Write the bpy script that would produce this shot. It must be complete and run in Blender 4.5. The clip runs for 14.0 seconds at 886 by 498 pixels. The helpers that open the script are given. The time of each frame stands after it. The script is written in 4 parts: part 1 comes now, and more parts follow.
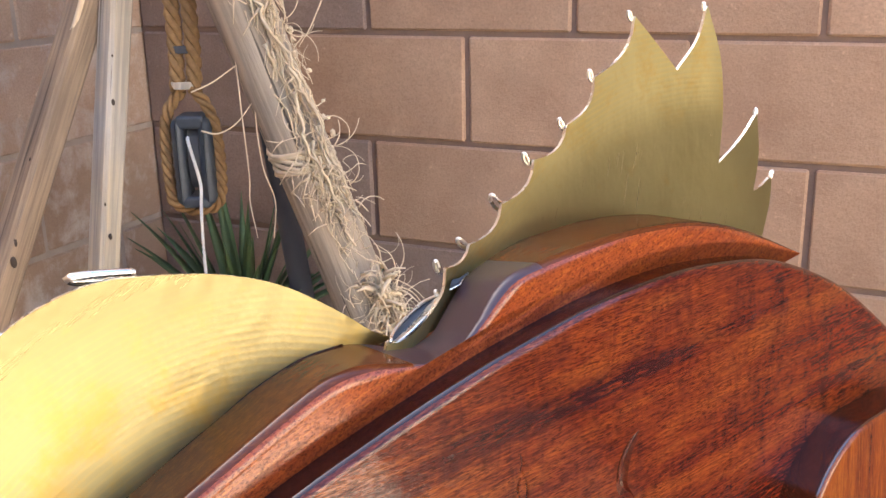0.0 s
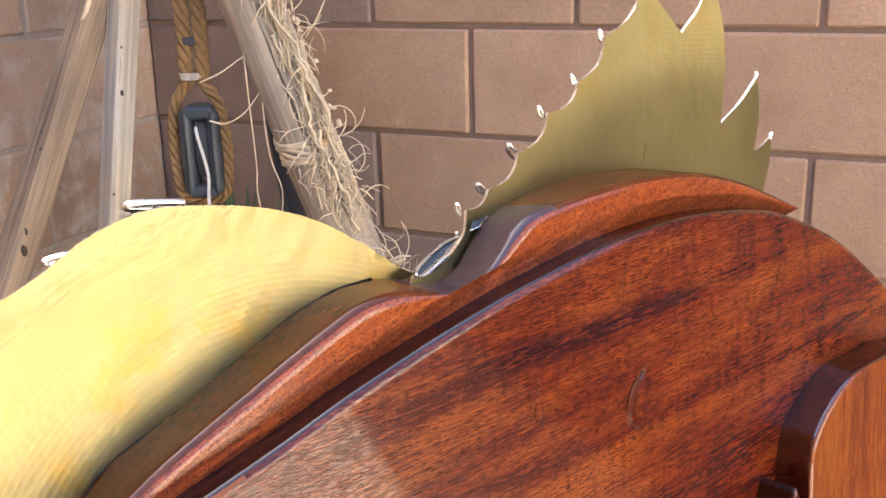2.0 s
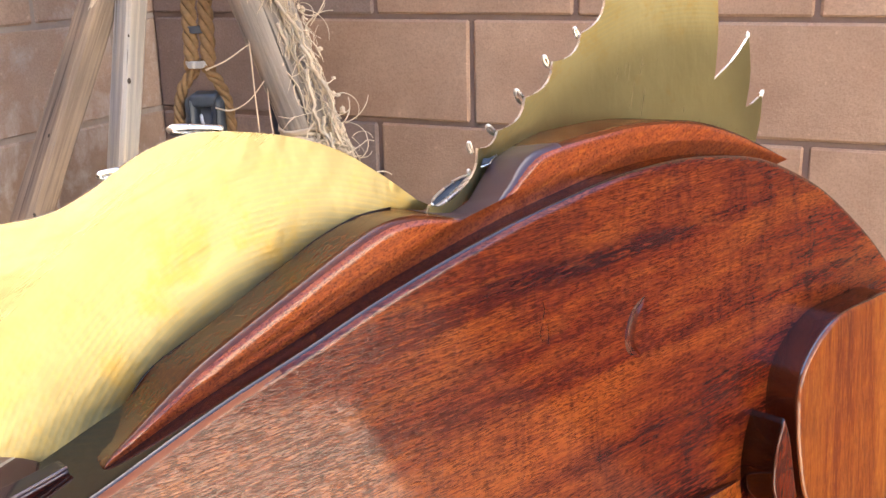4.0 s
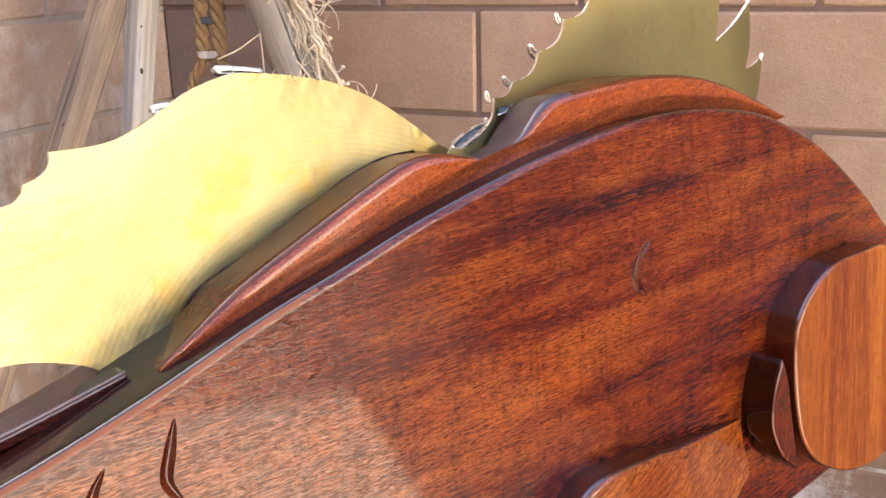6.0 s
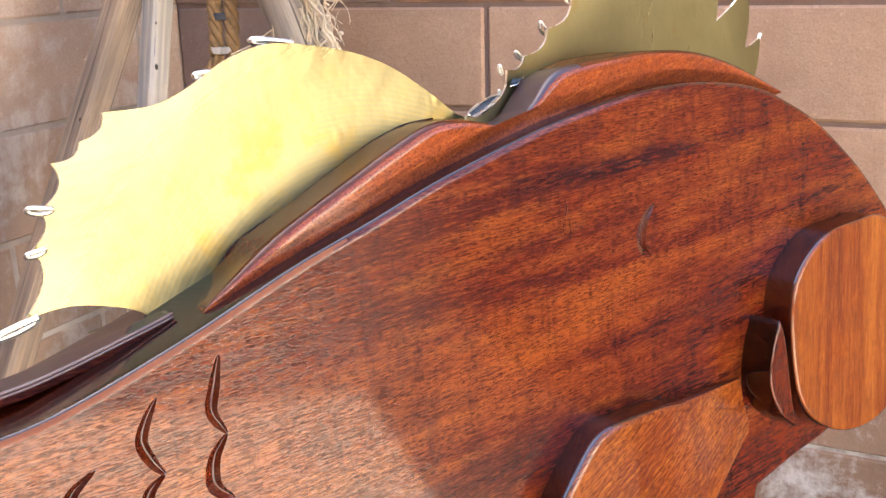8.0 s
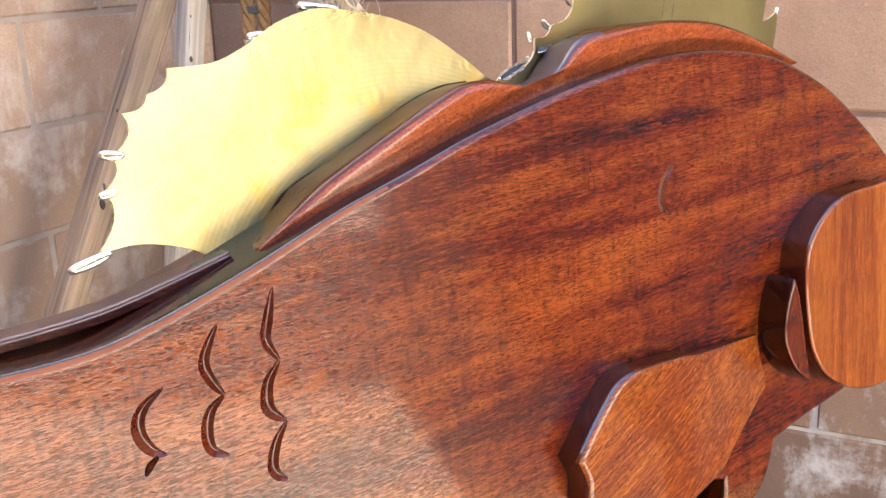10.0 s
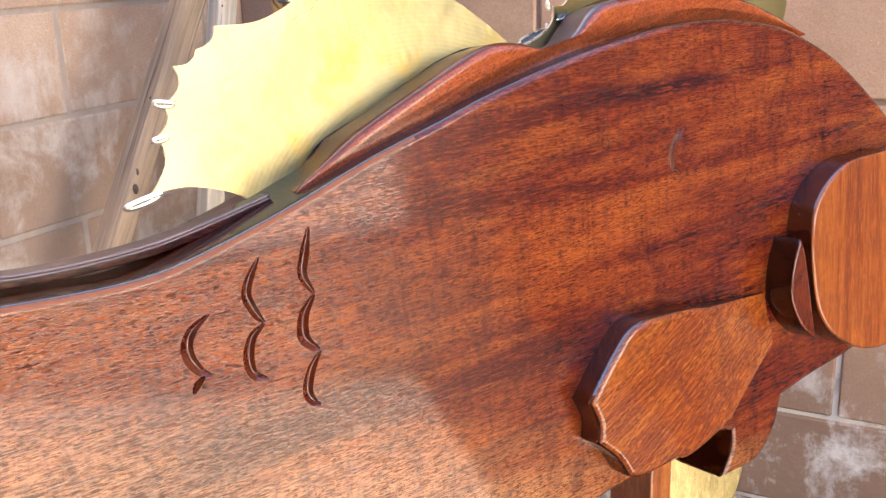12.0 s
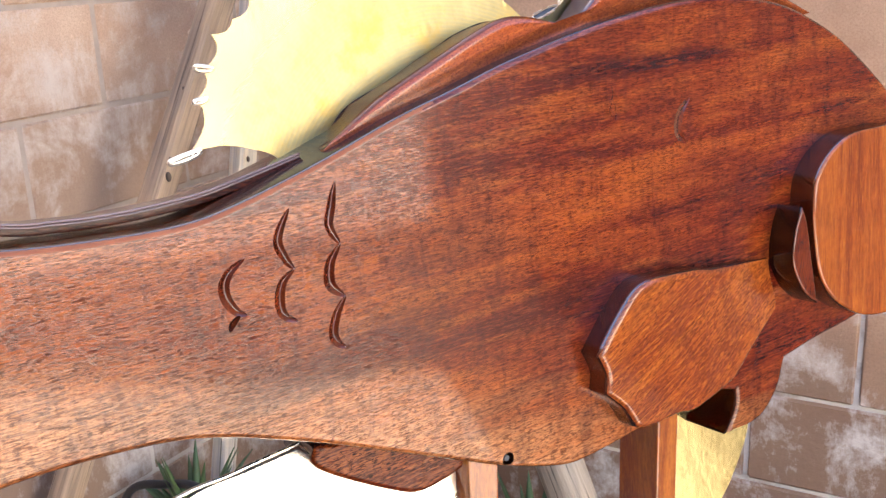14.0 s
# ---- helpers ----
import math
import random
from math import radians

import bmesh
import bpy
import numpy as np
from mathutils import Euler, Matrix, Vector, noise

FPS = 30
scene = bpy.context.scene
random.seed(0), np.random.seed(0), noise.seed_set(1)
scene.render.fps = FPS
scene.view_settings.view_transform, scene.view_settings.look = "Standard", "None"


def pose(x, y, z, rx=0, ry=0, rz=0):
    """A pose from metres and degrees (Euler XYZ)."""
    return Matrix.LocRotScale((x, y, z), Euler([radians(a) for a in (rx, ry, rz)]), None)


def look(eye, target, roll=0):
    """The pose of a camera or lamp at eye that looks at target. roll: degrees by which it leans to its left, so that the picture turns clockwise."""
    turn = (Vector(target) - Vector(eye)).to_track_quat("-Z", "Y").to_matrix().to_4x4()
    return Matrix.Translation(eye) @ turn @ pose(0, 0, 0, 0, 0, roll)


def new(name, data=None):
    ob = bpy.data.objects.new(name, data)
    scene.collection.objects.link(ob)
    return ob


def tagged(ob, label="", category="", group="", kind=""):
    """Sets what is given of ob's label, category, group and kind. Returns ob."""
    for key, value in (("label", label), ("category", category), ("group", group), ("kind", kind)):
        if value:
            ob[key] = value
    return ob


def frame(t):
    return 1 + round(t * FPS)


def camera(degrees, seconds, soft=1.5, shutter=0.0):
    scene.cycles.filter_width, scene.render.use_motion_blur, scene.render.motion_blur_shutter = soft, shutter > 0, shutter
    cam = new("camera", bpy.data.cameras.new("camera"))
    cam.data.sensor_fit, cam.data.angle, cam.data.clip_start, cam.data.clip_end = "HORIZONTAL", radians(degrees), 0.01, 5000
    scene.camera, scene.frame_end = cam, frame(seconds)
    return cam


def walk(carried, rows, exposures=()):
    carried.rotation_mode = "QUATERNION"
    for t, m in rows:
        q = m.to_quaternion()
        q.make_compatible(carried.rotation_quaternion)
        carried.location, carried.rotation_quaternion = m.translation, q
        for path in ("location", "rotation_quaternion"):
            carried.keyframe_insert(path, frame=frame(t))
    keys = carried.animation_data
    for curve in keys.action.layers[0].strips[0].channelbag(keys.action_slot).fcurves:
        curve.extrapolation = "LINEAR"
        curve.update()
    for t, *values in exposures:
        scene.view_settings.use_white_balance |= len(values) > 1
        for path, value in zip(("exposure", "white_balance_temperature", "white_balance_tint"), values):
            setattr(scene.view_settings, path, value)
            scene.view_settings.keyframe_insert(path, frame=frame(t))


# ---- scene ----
cam = camera(47.511, 14.0)
# seconds, eye, yaw, pitch, roll
PATH = [
    (0, 0.7540, 0.3037, 1.5759, 25.520, -16.741, -1.416),
    (0.5, 0.7552, 0.2988, 1.5725, 25.460, -16.676, -1.384),
    (1, 0.7569, 0.2914, 1.5693, 25.538, -16.688, -1.481),
    (1.5, 0.7577, 0.2841, 1.5661, 25.536, -16.706, -1.472),
    (2, 0.7589, 0.2747, 1.5632, 25.508, -16.688, -1.460),
    (2.5, 0.7611, 0.2653, 1.5602, 25.463, -16.639, -1.390),
    (3, 0.7632, 0.2573, 1.5562, 25.400, -16.642, -1.331),
    (5.5, 0.7748, 0.2155, 1.5353, 25.476, -16.643, -1.414),
    (6, 0.7762, 0.2075, 1.5324, 25.618, -16.601, -1.495),
    (6.5, 0.7784, 0.1994, 1.5300, 25.715, -16.614, -1.586),
    (7, 0.7811, 0.1916, 1.5282, 25.805, -16.624, -1.632),
    (7.5, 0.7835, 0.1844, 1.5268, 25.840, -16.635, -1.623),
    (8, 0.7861, 0.1764, 1.5246, 26.058, -16.529, -1.790),
    (10.5, 0.8024, 0.1348, 1.5105, 28.008, -16.509, -2.164),
    (11, 0.8065, 0.1268, 1.5074, 28.407, -16.533, -2.196),
    (11.5, 0.8111, 0.1185, 1.5046, 28.779, -16.545, -2.180),
    (12, 0.8161, 0.1104, 1.5019, 29.076, -16.549, -2.172),
    (12.5, 0.8218, 0.1023, 1.4996, 29.383, -16.569, -2.213),
    (13, 0.8276, 0.0943, 1.4972, 29.854, -16.577, -2.281),
    (13.5, 0.8331, 0.0865, 1.4951, 30.299, -16.594, -2.355),
    (14, 0.8389, 0.0792, 1.4932, 30.722, -16.601, -2.356),
]
walk(cam, [(t, pose(x, y, z, 90 + pitch, 0, yaw) @ pose(0, 0, 0, 0, 0, roll)) for t, x, y, z, yaw, pitch, roll in PATH], exposures=[(0.0, 2.55, 6500, 13), (3.0, 2.63, 6500, 13), (6.0, 2.74, 6500, 13), (10.5, 2.86, 6350, 12), (14.0, 2.87, 6250, 13)])

# ---- light ----
world = bpy.data.worlds.new("sky_world")
scene.world = world
world.use_nodes = True
wn = world.node_tree
wn.nodes.clear()
SUN_ELEVATION, SUN_AZIMUTH = 50.0, 177.0     # degrees; azimuth counted from +x towards +y
sky = wn.nodes.new("ShaderNodeTexSky")
sky.sky_type, sky.sun_disc = "NISHITA", False
sky.sun_elevation, sky.sun_rotation = radians(SUN_ELEVATION), radians(90 - SUN_AZIMUTH)
sky.air_density, sky.dust_density = 1.0, 2.0
background = wn.nodes.new("ShaderNodeBackground")
background.inputs["Strength"].default_value = 0.15
sky_out = wn.nodes.new("ShaderNodeOutputWorld")
wn.links.new(sky.outputs[0], background.inputs[0])
wn.links.new(background.outputs[0], sky_out.inputs[0])

sun_data = bpy.data.lights.new("sun", "SUN")
sun_data.energy, sun_data.angle, sun_data.color = 5.0, radians(0.53), (1.0, 0.95, 0.88)
sun = new("sun", sun_data)
ce, se = math.cos(radians(SUN_ELEVATION)), math.sin(radians(SUN_ELEVATION))
sun.matrix_world = look((6 * ce * math.cos(radians(SUN_AZIMUTH)), 6 * ce * math.sin(radians(SUN_AZIMUTH)), 6 * se), (0, 0, 0))


# ---- materials ----
class Nodes:
    """Shortcuts for building one node material."""

    def __init__(self, name):
        self.mat = bpy.data.materials.new(name)
        self.mat.use_nodes = True
        self.tree = self.mat.node_tree
        self.bsdf = self.tree.nodes["Principled BSDF"]

    def add(self, kind, **inputs):
        node = self.tree.nodes.new(kind)
        for key, value in inputs.items():
            self.put(node, key.replace("_", " "), value)
        return node

    def put(self, node, key, value):
        socket = node.inputs[int(key)] if key.isdigit() else node.inputs[key]
        if isinstance(value, bpy.types.NodeSocket):
            self.tree.links.new(value, socket)
        else:
            socket.default_value = value

    def coords(self, scale=(1, 1, 1), turn=(0, 0, 0), kind="Object"):
        tex = self.add("ShaderNodeTexCoord")
        mapping = self.add("ShaderNodeMapping", Vector=tex.outputs[kind], Scale=scale, Rotation=[radians(a) for a in turn])
        return mapping.outputs[0]

    def noise(self, vector, scale, detail=4.0, rough=0.55, distort=0.0):
        n = self.add("ShaderNodeTexNoise", Vector=vector, Scale=scale, Detail=detail, Roughness=rough, Distortion=distort)
        return n.outputs[0]

    def ramp(self, fac, *stops):
        r = self.add("ShaderNodeValToRGB", Fac=fac)
        e = r.color_ramp.elements
        while len(e) < len(stops):
            e.new(0.5)
        for el, (p, c) in zip(e, stops):
            el.position = p
            el.color = (*c, 1) if isinstance(c, tuple) else (c, c, c, 1)
        return r.outputs[0]

    def mix(self, fac, a, b, how="MIX"):
        m = self.tree.nodes.new("ShaderNodeMix")
        m.data_type, m.blend_type = "RGBA", how
        for i, value in ((0, fac), (6, a), (7, b)):
            if isinstance(value, bpy.types.NodeSocket):
                self.tree.links.new(value, m.inputs[i])
            else:
                m.inputs[i].default_value = (*value, 1) if isinstance(value, tuple) else value
        return m.outputs[2]

    def math(self, how, a, b=0.0):
        m = self.tree.nodes.new("ShaderNodeMath")
        m.operation = how
        for i, value in ((0, a), (1, b)):
            if isinstance(value, bpy.types.NodeSocket):
                self.tree.links.new(value, m.inputs[i])
            else:
                m.inputs[i].default_value = value
        return m.outputs[0]

    def bump(self, height, strength, distance, base=None):
        b = self.add("ShaderNodeBump", Height=height, Strength=strength, Distance=distance)
        if base is not None:
            self.put(b, "Normal", base)
        return b.outputs[0]

    def done(self, **inputs):
        for key, value in inputs.items():
            self.put(self.bsdf, key.replace("_", " "), value)
        return self.mat

    def random(self):
        return self.add("ShaderNodeObjectInfo").outputs["Random"]


def mahogany(name, grain=12.0, light=1.0, shift=0.0, relief=0.09, figure=1.0, polish=0.045, warm=1.0, belly_sheen=0.0, coat=1.0, pored=1.0, speck=0.0, gleam=1.6, ribbed=0.42):
    """Varnished mahogany; the grain runs along x, turned by `grain` degrees about y; lengths in metres. pored: how open its pores are; speck: cut across the grain, with round pores."""
    k = Nodes(name)
    base = k.coords((1, 1, 1), (0, grain, 0))
    stretch = k.add("ShaderNodeMapping", Vector=base, Scale=(0.55, 6.0, 8.0), Location=(shift, shift, shift)).outputs[0]
    bands = k.noise(stretch, 4.2, 3.0, 0.55, 0.6)
    fine = k.noise(k.add("ShaderNodeMapping", Vector=base, Scale=(1.0, 9.0, 12.0)).outputs[0], 75.0, 6.0, 0.72)
    ribbon = k.noise(k.add("ShaderNodeMapping", Vector=base, Scale=(5.0, 3.0, 1.3)).outputs[0], 16.0, 7.0, 0.8, 0.5)
    pores = k.noise(k.add("ShaderNodeMapping", Vector=base, Scale=(1.0, 5.0, 6.0)).outputs[0], 300.0, 2.0, 0.5)
    hair = k.noise(k.add("ShaderNodeMapping", Vector=base, Scale=(0.36, 4.0, 4.6)).outputs[0], 480.0, 2.0, 0.5)
    deep = tuple(light * c for c in (0.044, 0.0064 * warm, 0.0080))
    mid = tuple(light * c for c in (0.165, 0.0235 * warm, 0.0070))
    pale = tuple(light * c for c in (0.310, 0.066 * warm, 0.0120))
    colour = k.mix(figure, mid, k.ramp(bands, (0.31, deep), (0.46, mid), (0.66, pale)))
    if belly_sheen:
        # pale belly: sheen from sunlit ground, put into the base colour
        place = k.add("ShaderNodeSeparateXYZ", Vector=k.coords())
        over = k.math("ADD", k.math("ADD", place.outputs[2], k.math("MULTIPLY", place.outputs[0], 0.34)), k.math("MULTIPLY", bands, 0.10))
        belly = k.add("ShaderNodeMapRange", Value=over, **{"1": -0.092, "2": -0.136, "3": 0.0, "4": belly_sheen}).outputs[0]
        colour = k.mix(belly, colour, tuple(light * c for c in (0.60, 0.235, 0.070)))
        clouds = k.noise(k.add("ShaderNodeMapping", Vector=base, Scale=(0.55, 3.0, 4.4)).outputs[0], 15.0, 6.0, 0.68, 0.3)
        colour = k.mix(k.ramp(clouds, (0.36, 0.46), (0.50, 0.0)), colour, tuple(light * c for c in (0.060, 0.0080, 0.0060)))
        colour = k.mix(k.ramp(clouds, (0.50, 0.0), (0.64, 0.60)), colour, tuple(light * c for c in (0.400, 0.100, 0.016)))
        # a dark figure in the grain below the gills
        wander = k.math("MULTIPLY", k.math("SUBTRACT", k.noise(stretch, 9.0, 5.0, 0.65), 0.5), 0.050)
        off = k.math("ADD", k.math("SUBTRACT", place.outputs[2], k.math("MULTIPLY", place.outputs[0], 0.10)), k.math("ADD", wander, 0.044))
        tall = k.add("ShaderNodeMapRange", Value=k.math("ABSOLUTE", off), **{"1": 0.004, "2": 0.020, "3": 1.0, "4": 0.0}).outputs[0]
        wide = k.add("ShaderNodeMapRange", Value=k.math("ABSOLUTE", k.math("ADD", place.outputs[0], 0.222)), **{"1": 0.035, "2": 0.085, "3": 0.80, "4": 0.0}).outputs[0]
        colour = k.mix(k.math("MULTIPLY", tall, wide), colour, tuple(light * c for c in (0.070, 0.0090, 0.0046)))
    colour = k.mix(k.ramp(fine, (0.38, 0.62 * (0.35 + 0.65 * pored)), (0.52, 0.0)), colour, deep)
    colour = k.mix(k.ramp(fine, (0.52, 0.0), (0.66, 0.75 * (0.35 + 0.65 * pored))), colour, pale)
    colour = k.mix(k.ramp(ribbon, (0.34, ribbed), (0.52, 0.0)), colour, deep)
    pore = k.math("MAXIMUM", k.ramp(pores, (0.41, 1.0), (0.46, 0.0)), k.ramp(hair, (0.40, 0.9), (0.46, 0.0)))
    pore = k.math("MULTIPLY", pore, k.ramp(k.noise(k.add("ShaderNodeMapping", Vector=base, Scale=(1.0, 2.0, 3.0)).outputs[0], 55.0, 4.0, 0.65), (0.36, 0.35), (0.52, 1.0)))
    pore = k.math("MULTIPLY", pore, pored)
    if speck:
        dots = k.ramp(k.noise(k.add("ShaderNodeMapping", Vector=base, Scale=(1.0, 1.4, 1.7)).outputs[0], 1050.0, 3.0, 0.6), (0.40, speck), (0.50, 0.0))
        pore = k.math("MAXIMUM", pore, dots)
    colour = k.mix(k.math("MULTIPLY", pore, 0.80), colour, tuple(light * c for c in (0.026, 0.0045, 0.0025)))
    if belly_sheen:
        # the grain stands more open towards the belly and the tail
        flecks = k.noise(k.add("ShaderNodeMapping", Vector=base, Scale=(1.0, 4.0, 5.0)).outputs[0], 135.0, 3.0, 0.6)
        tail = k.add("ShaderNodeMapRange", Value=k.math("ADD", place.outputs[0], k.math("MULTIPLY", bands, 0.10)), **{"1": 0.06, "2": -0.06, "3": 0.0, "4": 0.60}).outputs[0]
        open_grain = k.math("MULTIPLY", k.math("MAXIMUM", belly, tail), k.ramp(flecks, (0.395, 1.0), (0.460, 0.0)))
        colour = k.mix(k.math("MULTIPLY", open_grain, 0.85), colour, tuple(light * c for c in (0.050, 0.0085, 0.0040)))
    height = k.math("SUBTRACT", k.math("MULTIPLY", fine, 0.5), pore)
    soft = k.bump(k.noise(base, 14.0, 2.0), 0.03, 0.002)
    streaks = k.math("ADD", k.math("MULTIPLY", pores, 0.5), k.math("ADD", k.math("MULTIPLY", hair, 0.25), k.math("MULTIPLY", fine, 0.6)))
    normal = k.bump(height, 0.4, 0.0005, soft)
    if belly_sheen:
        streaks = k.math("SUBTRACT", streaks, k.math("MULTIPLY", k.math("MULTIPLY", open_grain, belly), 7.0))
        pore = k.math("MAXIMUM", pore, k.math("MULTIPLY", open_grain, 1.4))
    return k.done(Base_Color=colour, Roughness=0.5, Specular_IOR_Level=0.0, Normal=normal, Coat_Weight=k.math("SUBTRACT", coat, k.math("MULTIPLY", pore, 0.5 * coat)), Coat_Roughness=polish, Coat_IOR=gleam,
                  Coat_Normal=k.bump(k.math("SUBTRACT", k.math("MULTIPLY", streaks, 0.22), pore), relief, 0.0004, soft))


def brass_sheet(name, gloss, rings, brush_turn, bright, dull, middle=(-0.132, 0.0, -0.026), span=(0.137, 0.105), dents=0.0, ripple=0.0):
    """Beaten brass with tooling rings round a point below the fin, small dents and brown tarnish."""
    k = Nodes(name)
    base = k.coords()
    turned = k.coords((1, 1, 1), (0, brush_turn, 0))
    cells = k.add("ShaderNodeTexVoronoi", Vector=k.add("ShaderNodeMapping", Vector=base, Scale=(1.3, 1.0, 0.8)).outputs[0], Scale=75.0)
    some = k.ramp(k.add("ShaderNodeSeparateColor", Color=cells.outputs["Color"]).outputs[0], (0.50, 0.0), (0.55, 1.0))
    right_end = k.add("ShaderNodeMapRange", Value=k.add("ShaderNodeSeparateXYZ", Vector=base).outputs[0], **{"1": -0.185, "2": -0.130, "3": 0.0, "4": 1.0}).outputs[0]
    dent = k.math("MULTIPLY", k.ramp(cells.outputs["Distance"], (0.06, 1.0), (0.26, 0.0)), k.math("MULTIPLY", some, right_end))
    brush = k.noise(k.add("ShaderNodeMapping", Vector=turned, Scale=(1.0, 8.0, 30.0)).outputs[0], 40.0, 4.0, 0.6)
    blotch = k.noise(base, 24.0, 5.0, 0.6)
    spots = k.noise(base, 110.0, 2.0, 0.5)
    away = k.add("ShaderNodeVectorMath", **{"0": k.add("ShaderNodeMapping", Vector=base, Scale=(1.0, 0.0, 1.0)).outputs[0], "1": middle})
    away.operation = "DISTANCE"
    radius = away.outputs["Value"]
    wave = k.math("SINE", k.math("ADD", k.math("MULTIPLY", radius, 3000.0), k.math("MULTIPLY", blotch, 9.0)))
    near = k.add("ShaderNodeMapRange", Value=radius, **{"1": span[0], "2": span[1], "3": 0.0, "4": 1.0}).outputs[0]
    ringed = k.math("MULTIPLY", k.math("MULTIPLY", wave, near), k.ramp(blotch, (0.35, 0.3), (0.6, 1.0)))
    colour = k.mix(k.ramp(blotch, (0.42, 0.0), (0.72, 0.55)), bright, dull)
    colour = k.mix(k.ramp(spots, (0.66, 0.0), (0.80, 0.6)), colour, (0.40, 0.29, 0.10))
    colour = k.mix(k.math("MULTIPLY", k.math("MAXIMUM", ringed, 0.0), 0.40), colour, (0.50, 0.36, 0.11))
    foot = k.math("MULTIPLY", near, k.ramp(k.noise(turned, 46.0, 6.0, 0.7), (0.50, 0.0), (0.64, 0.75)))
    colour = k.mix(foot, colour, (0.40, 0.27, 0.07))
    gloss = k.math("ADD", gloss, k.math("MULTIPLY", near, 0.14))
    rough = k.math("ADD", gloss, k.math("MULTIPLY", k.math("ADD", brush, blotch), 0.07))
    normal = k.bump(k.noise(base, 30.0, 4.0, 0.6), 0.17, 0.004)
    normal = k.bump(k.ramp(spots, (0.60, 0.0), (0.75, 1.0)), 0.02, 0.0006, normal)
    normal = k.bump(dent, dents, 0.0006, normal)
    normal = k.bump(k.noise(k.add("ShaderNodeMapping", Vector=base, Scale=(1.0, 1.0, 0.28)).outputs[0], 70.0, 3.0, 0.55), ripple, 0.002, normal)
    normal = k.bump(ringed, rings, 0.0003, normal)
    normal = k.bump(brush, 0.02, 0.0004, normal)
    return k.done(Base_Color=colour, Metallic=1.0, Roughness=rough, Normal=normal)


def polished_metal():
    k = Nodes("white_glare_metal")
    n = k.noise(k.coords(), 120.0, 3.0)
    return k.done(Base_Color=k.mix(n, (0.92, 0.88, 0.80), (0.80, 0.74, 0.62)), Metallic=1.0, Roughness=k.math("ADD", 0.18, k.math("MULTIPLY", n, 0.2)))


def block_face(name, low, high, bloom, low_shade=0.0):
    """Brown concrete block; bloom: how much white lime shows; the last value: how far the colour is darkened below a
    ragged edge, for the weaker sky light there.
    """
    k = Nodes(name)
    base = k.coords(kind="Object")
    r = k.random()
    shifted = k.add("ShaderNodeVectorMath", **{"0": base, "1": k.add("ShaderNodeCombineXYZ", X=k.math("MULTIPLY", r, 37.0), Y=k.math("MULTIPLY", r, 11.0), Z=k.math("MULTIPLY", r, 23.0)).outputs[0]}).outputs[0]
    cloud = k.noise(shifted, 7.0, 5.0, 0.6)
    grit = k.noise(shifted, 260.0, 3.0, 0.7)
    pits = k.noise(shifted, 90.0, 2.0, 0.5)
    colour = k.mix(k.ramp(cloud, (0.3, 0.0), (0.7, 1.0)), low, high)
    colour = k.mix(k.math("MULTIPLY", r, 0.30), colour, tuple(c * 0.72 for c in low))
    colour = k.mix(k.ramp(grit, (0.36, 0.34), (0.56, 0.0)), colour, tuple(c * 0.55 for c in low))
    colour = k.mix(k.ramp(pits, (0.66, 0.0), (0.76, 0.22)), colour, tuple(min(1, c * 1.7) for c in high))
    place = k.add("ShaderNodeNewGeometry").outputs["Position"]
    low_down = k.add("ShaderNodeMapRange", Value=k.add("ShaderNodeSeparateXYZ", Vector=place).outputs[2], **{"1": 1.0, "2": 0.6, "3": 0.0, "4": 1.0}).outputs[0]
    rise = k.math("ADD", k.add("ShaderNodeSeparateXYZ", Vector=place).outputs[2], k.math("MULTIPLY", k.noise(place, 3.0, 6.0, 0.6), 0.5))
    # rising damp darkens the blocks low down, its edge broken by noise
    damp_shade = k.add("ShaderNodeMapRange", Value=rise, **{"1": 1.05, "2": 0.85, "3": 0.0, "4": 0.75}).outputs[0]
    colour = k.mix(damp_shade, colour, tuple(c * 0.48 for c in low))
    if low_shade:
        # weaker sky light lower on the wall, put into the block colour
        shade_mask = k.add("ShaderNodeMapRange", Value=rise, **{"1": 1.58, "2": 1.40, "3": 0.0, "4": low_shade}).outputs[0]
        colour = k.mix(shade_mask, colour, tuple(c * 0.62 for c in low))
    smear = k.math("ADD", k.math("MULTIPLY", k.noise(place, 7.0, 12.0, 0.70, 0.3), 0.75), k.math("MULTIPLY", k.noise(k.add("ShaderNodeMapping", Vector=place, Scale=(1.0, 1.0, 0.35)).outputs[0], 34.0, 6.0, 0.75), 0.25))
    amount = k.math("MULTIPLY", k.ramp(smear, (0.49, 0.0), (0.56, 0.55), (0.62, 1.0)), k.math("MAXIMUM", k.math("MULTIPLY", low_down, 0.9), bloom))
    colour = k.mix(amount, colour, (0.66, 0.60, 0.53))
    normal = k.bump(k.math("ADD", k.math("MULTIPLY", grit, 0.5), k.math("ADD", pits, cloud)), 0.5, 0.0025)
    return k.done(Base_Color=colour, Roughness=0.92, Normal=normal)


def mortar_mat(name, colour):
    k = Nodes(name)
    n = k.noise(k.coords(), 40.0, 6.0, 0.7)
    place = k.add("ShaderNodeNewGeometry").outputs["Position"]
    low_down = k.add("ShaderNodeMapRange", Value=k.add("ShaderNodeSeparateXYZ", Vector=place).outputs[2], **{"1": 1.0, "2": 0.7, "3": 0.0, "4": 1.0}).outputs[0]
    lime = k.math("MULTIPLY", low_down, k.ramp(k.noise(place, 5.0, 8.0, 0.65), (0.36, 0.0), (0.50, 1.0)))
    body = k.mix(n, tuple(c * 0.75 for c in colour), tuple(c * 1.2 for c in colour))
    return k.done(Base_Color=k.mix(lime, body, (0.62, 0.56, 0.48)), Roughness=0.95, Normal=k.bump(n, 0.6, 0.004))


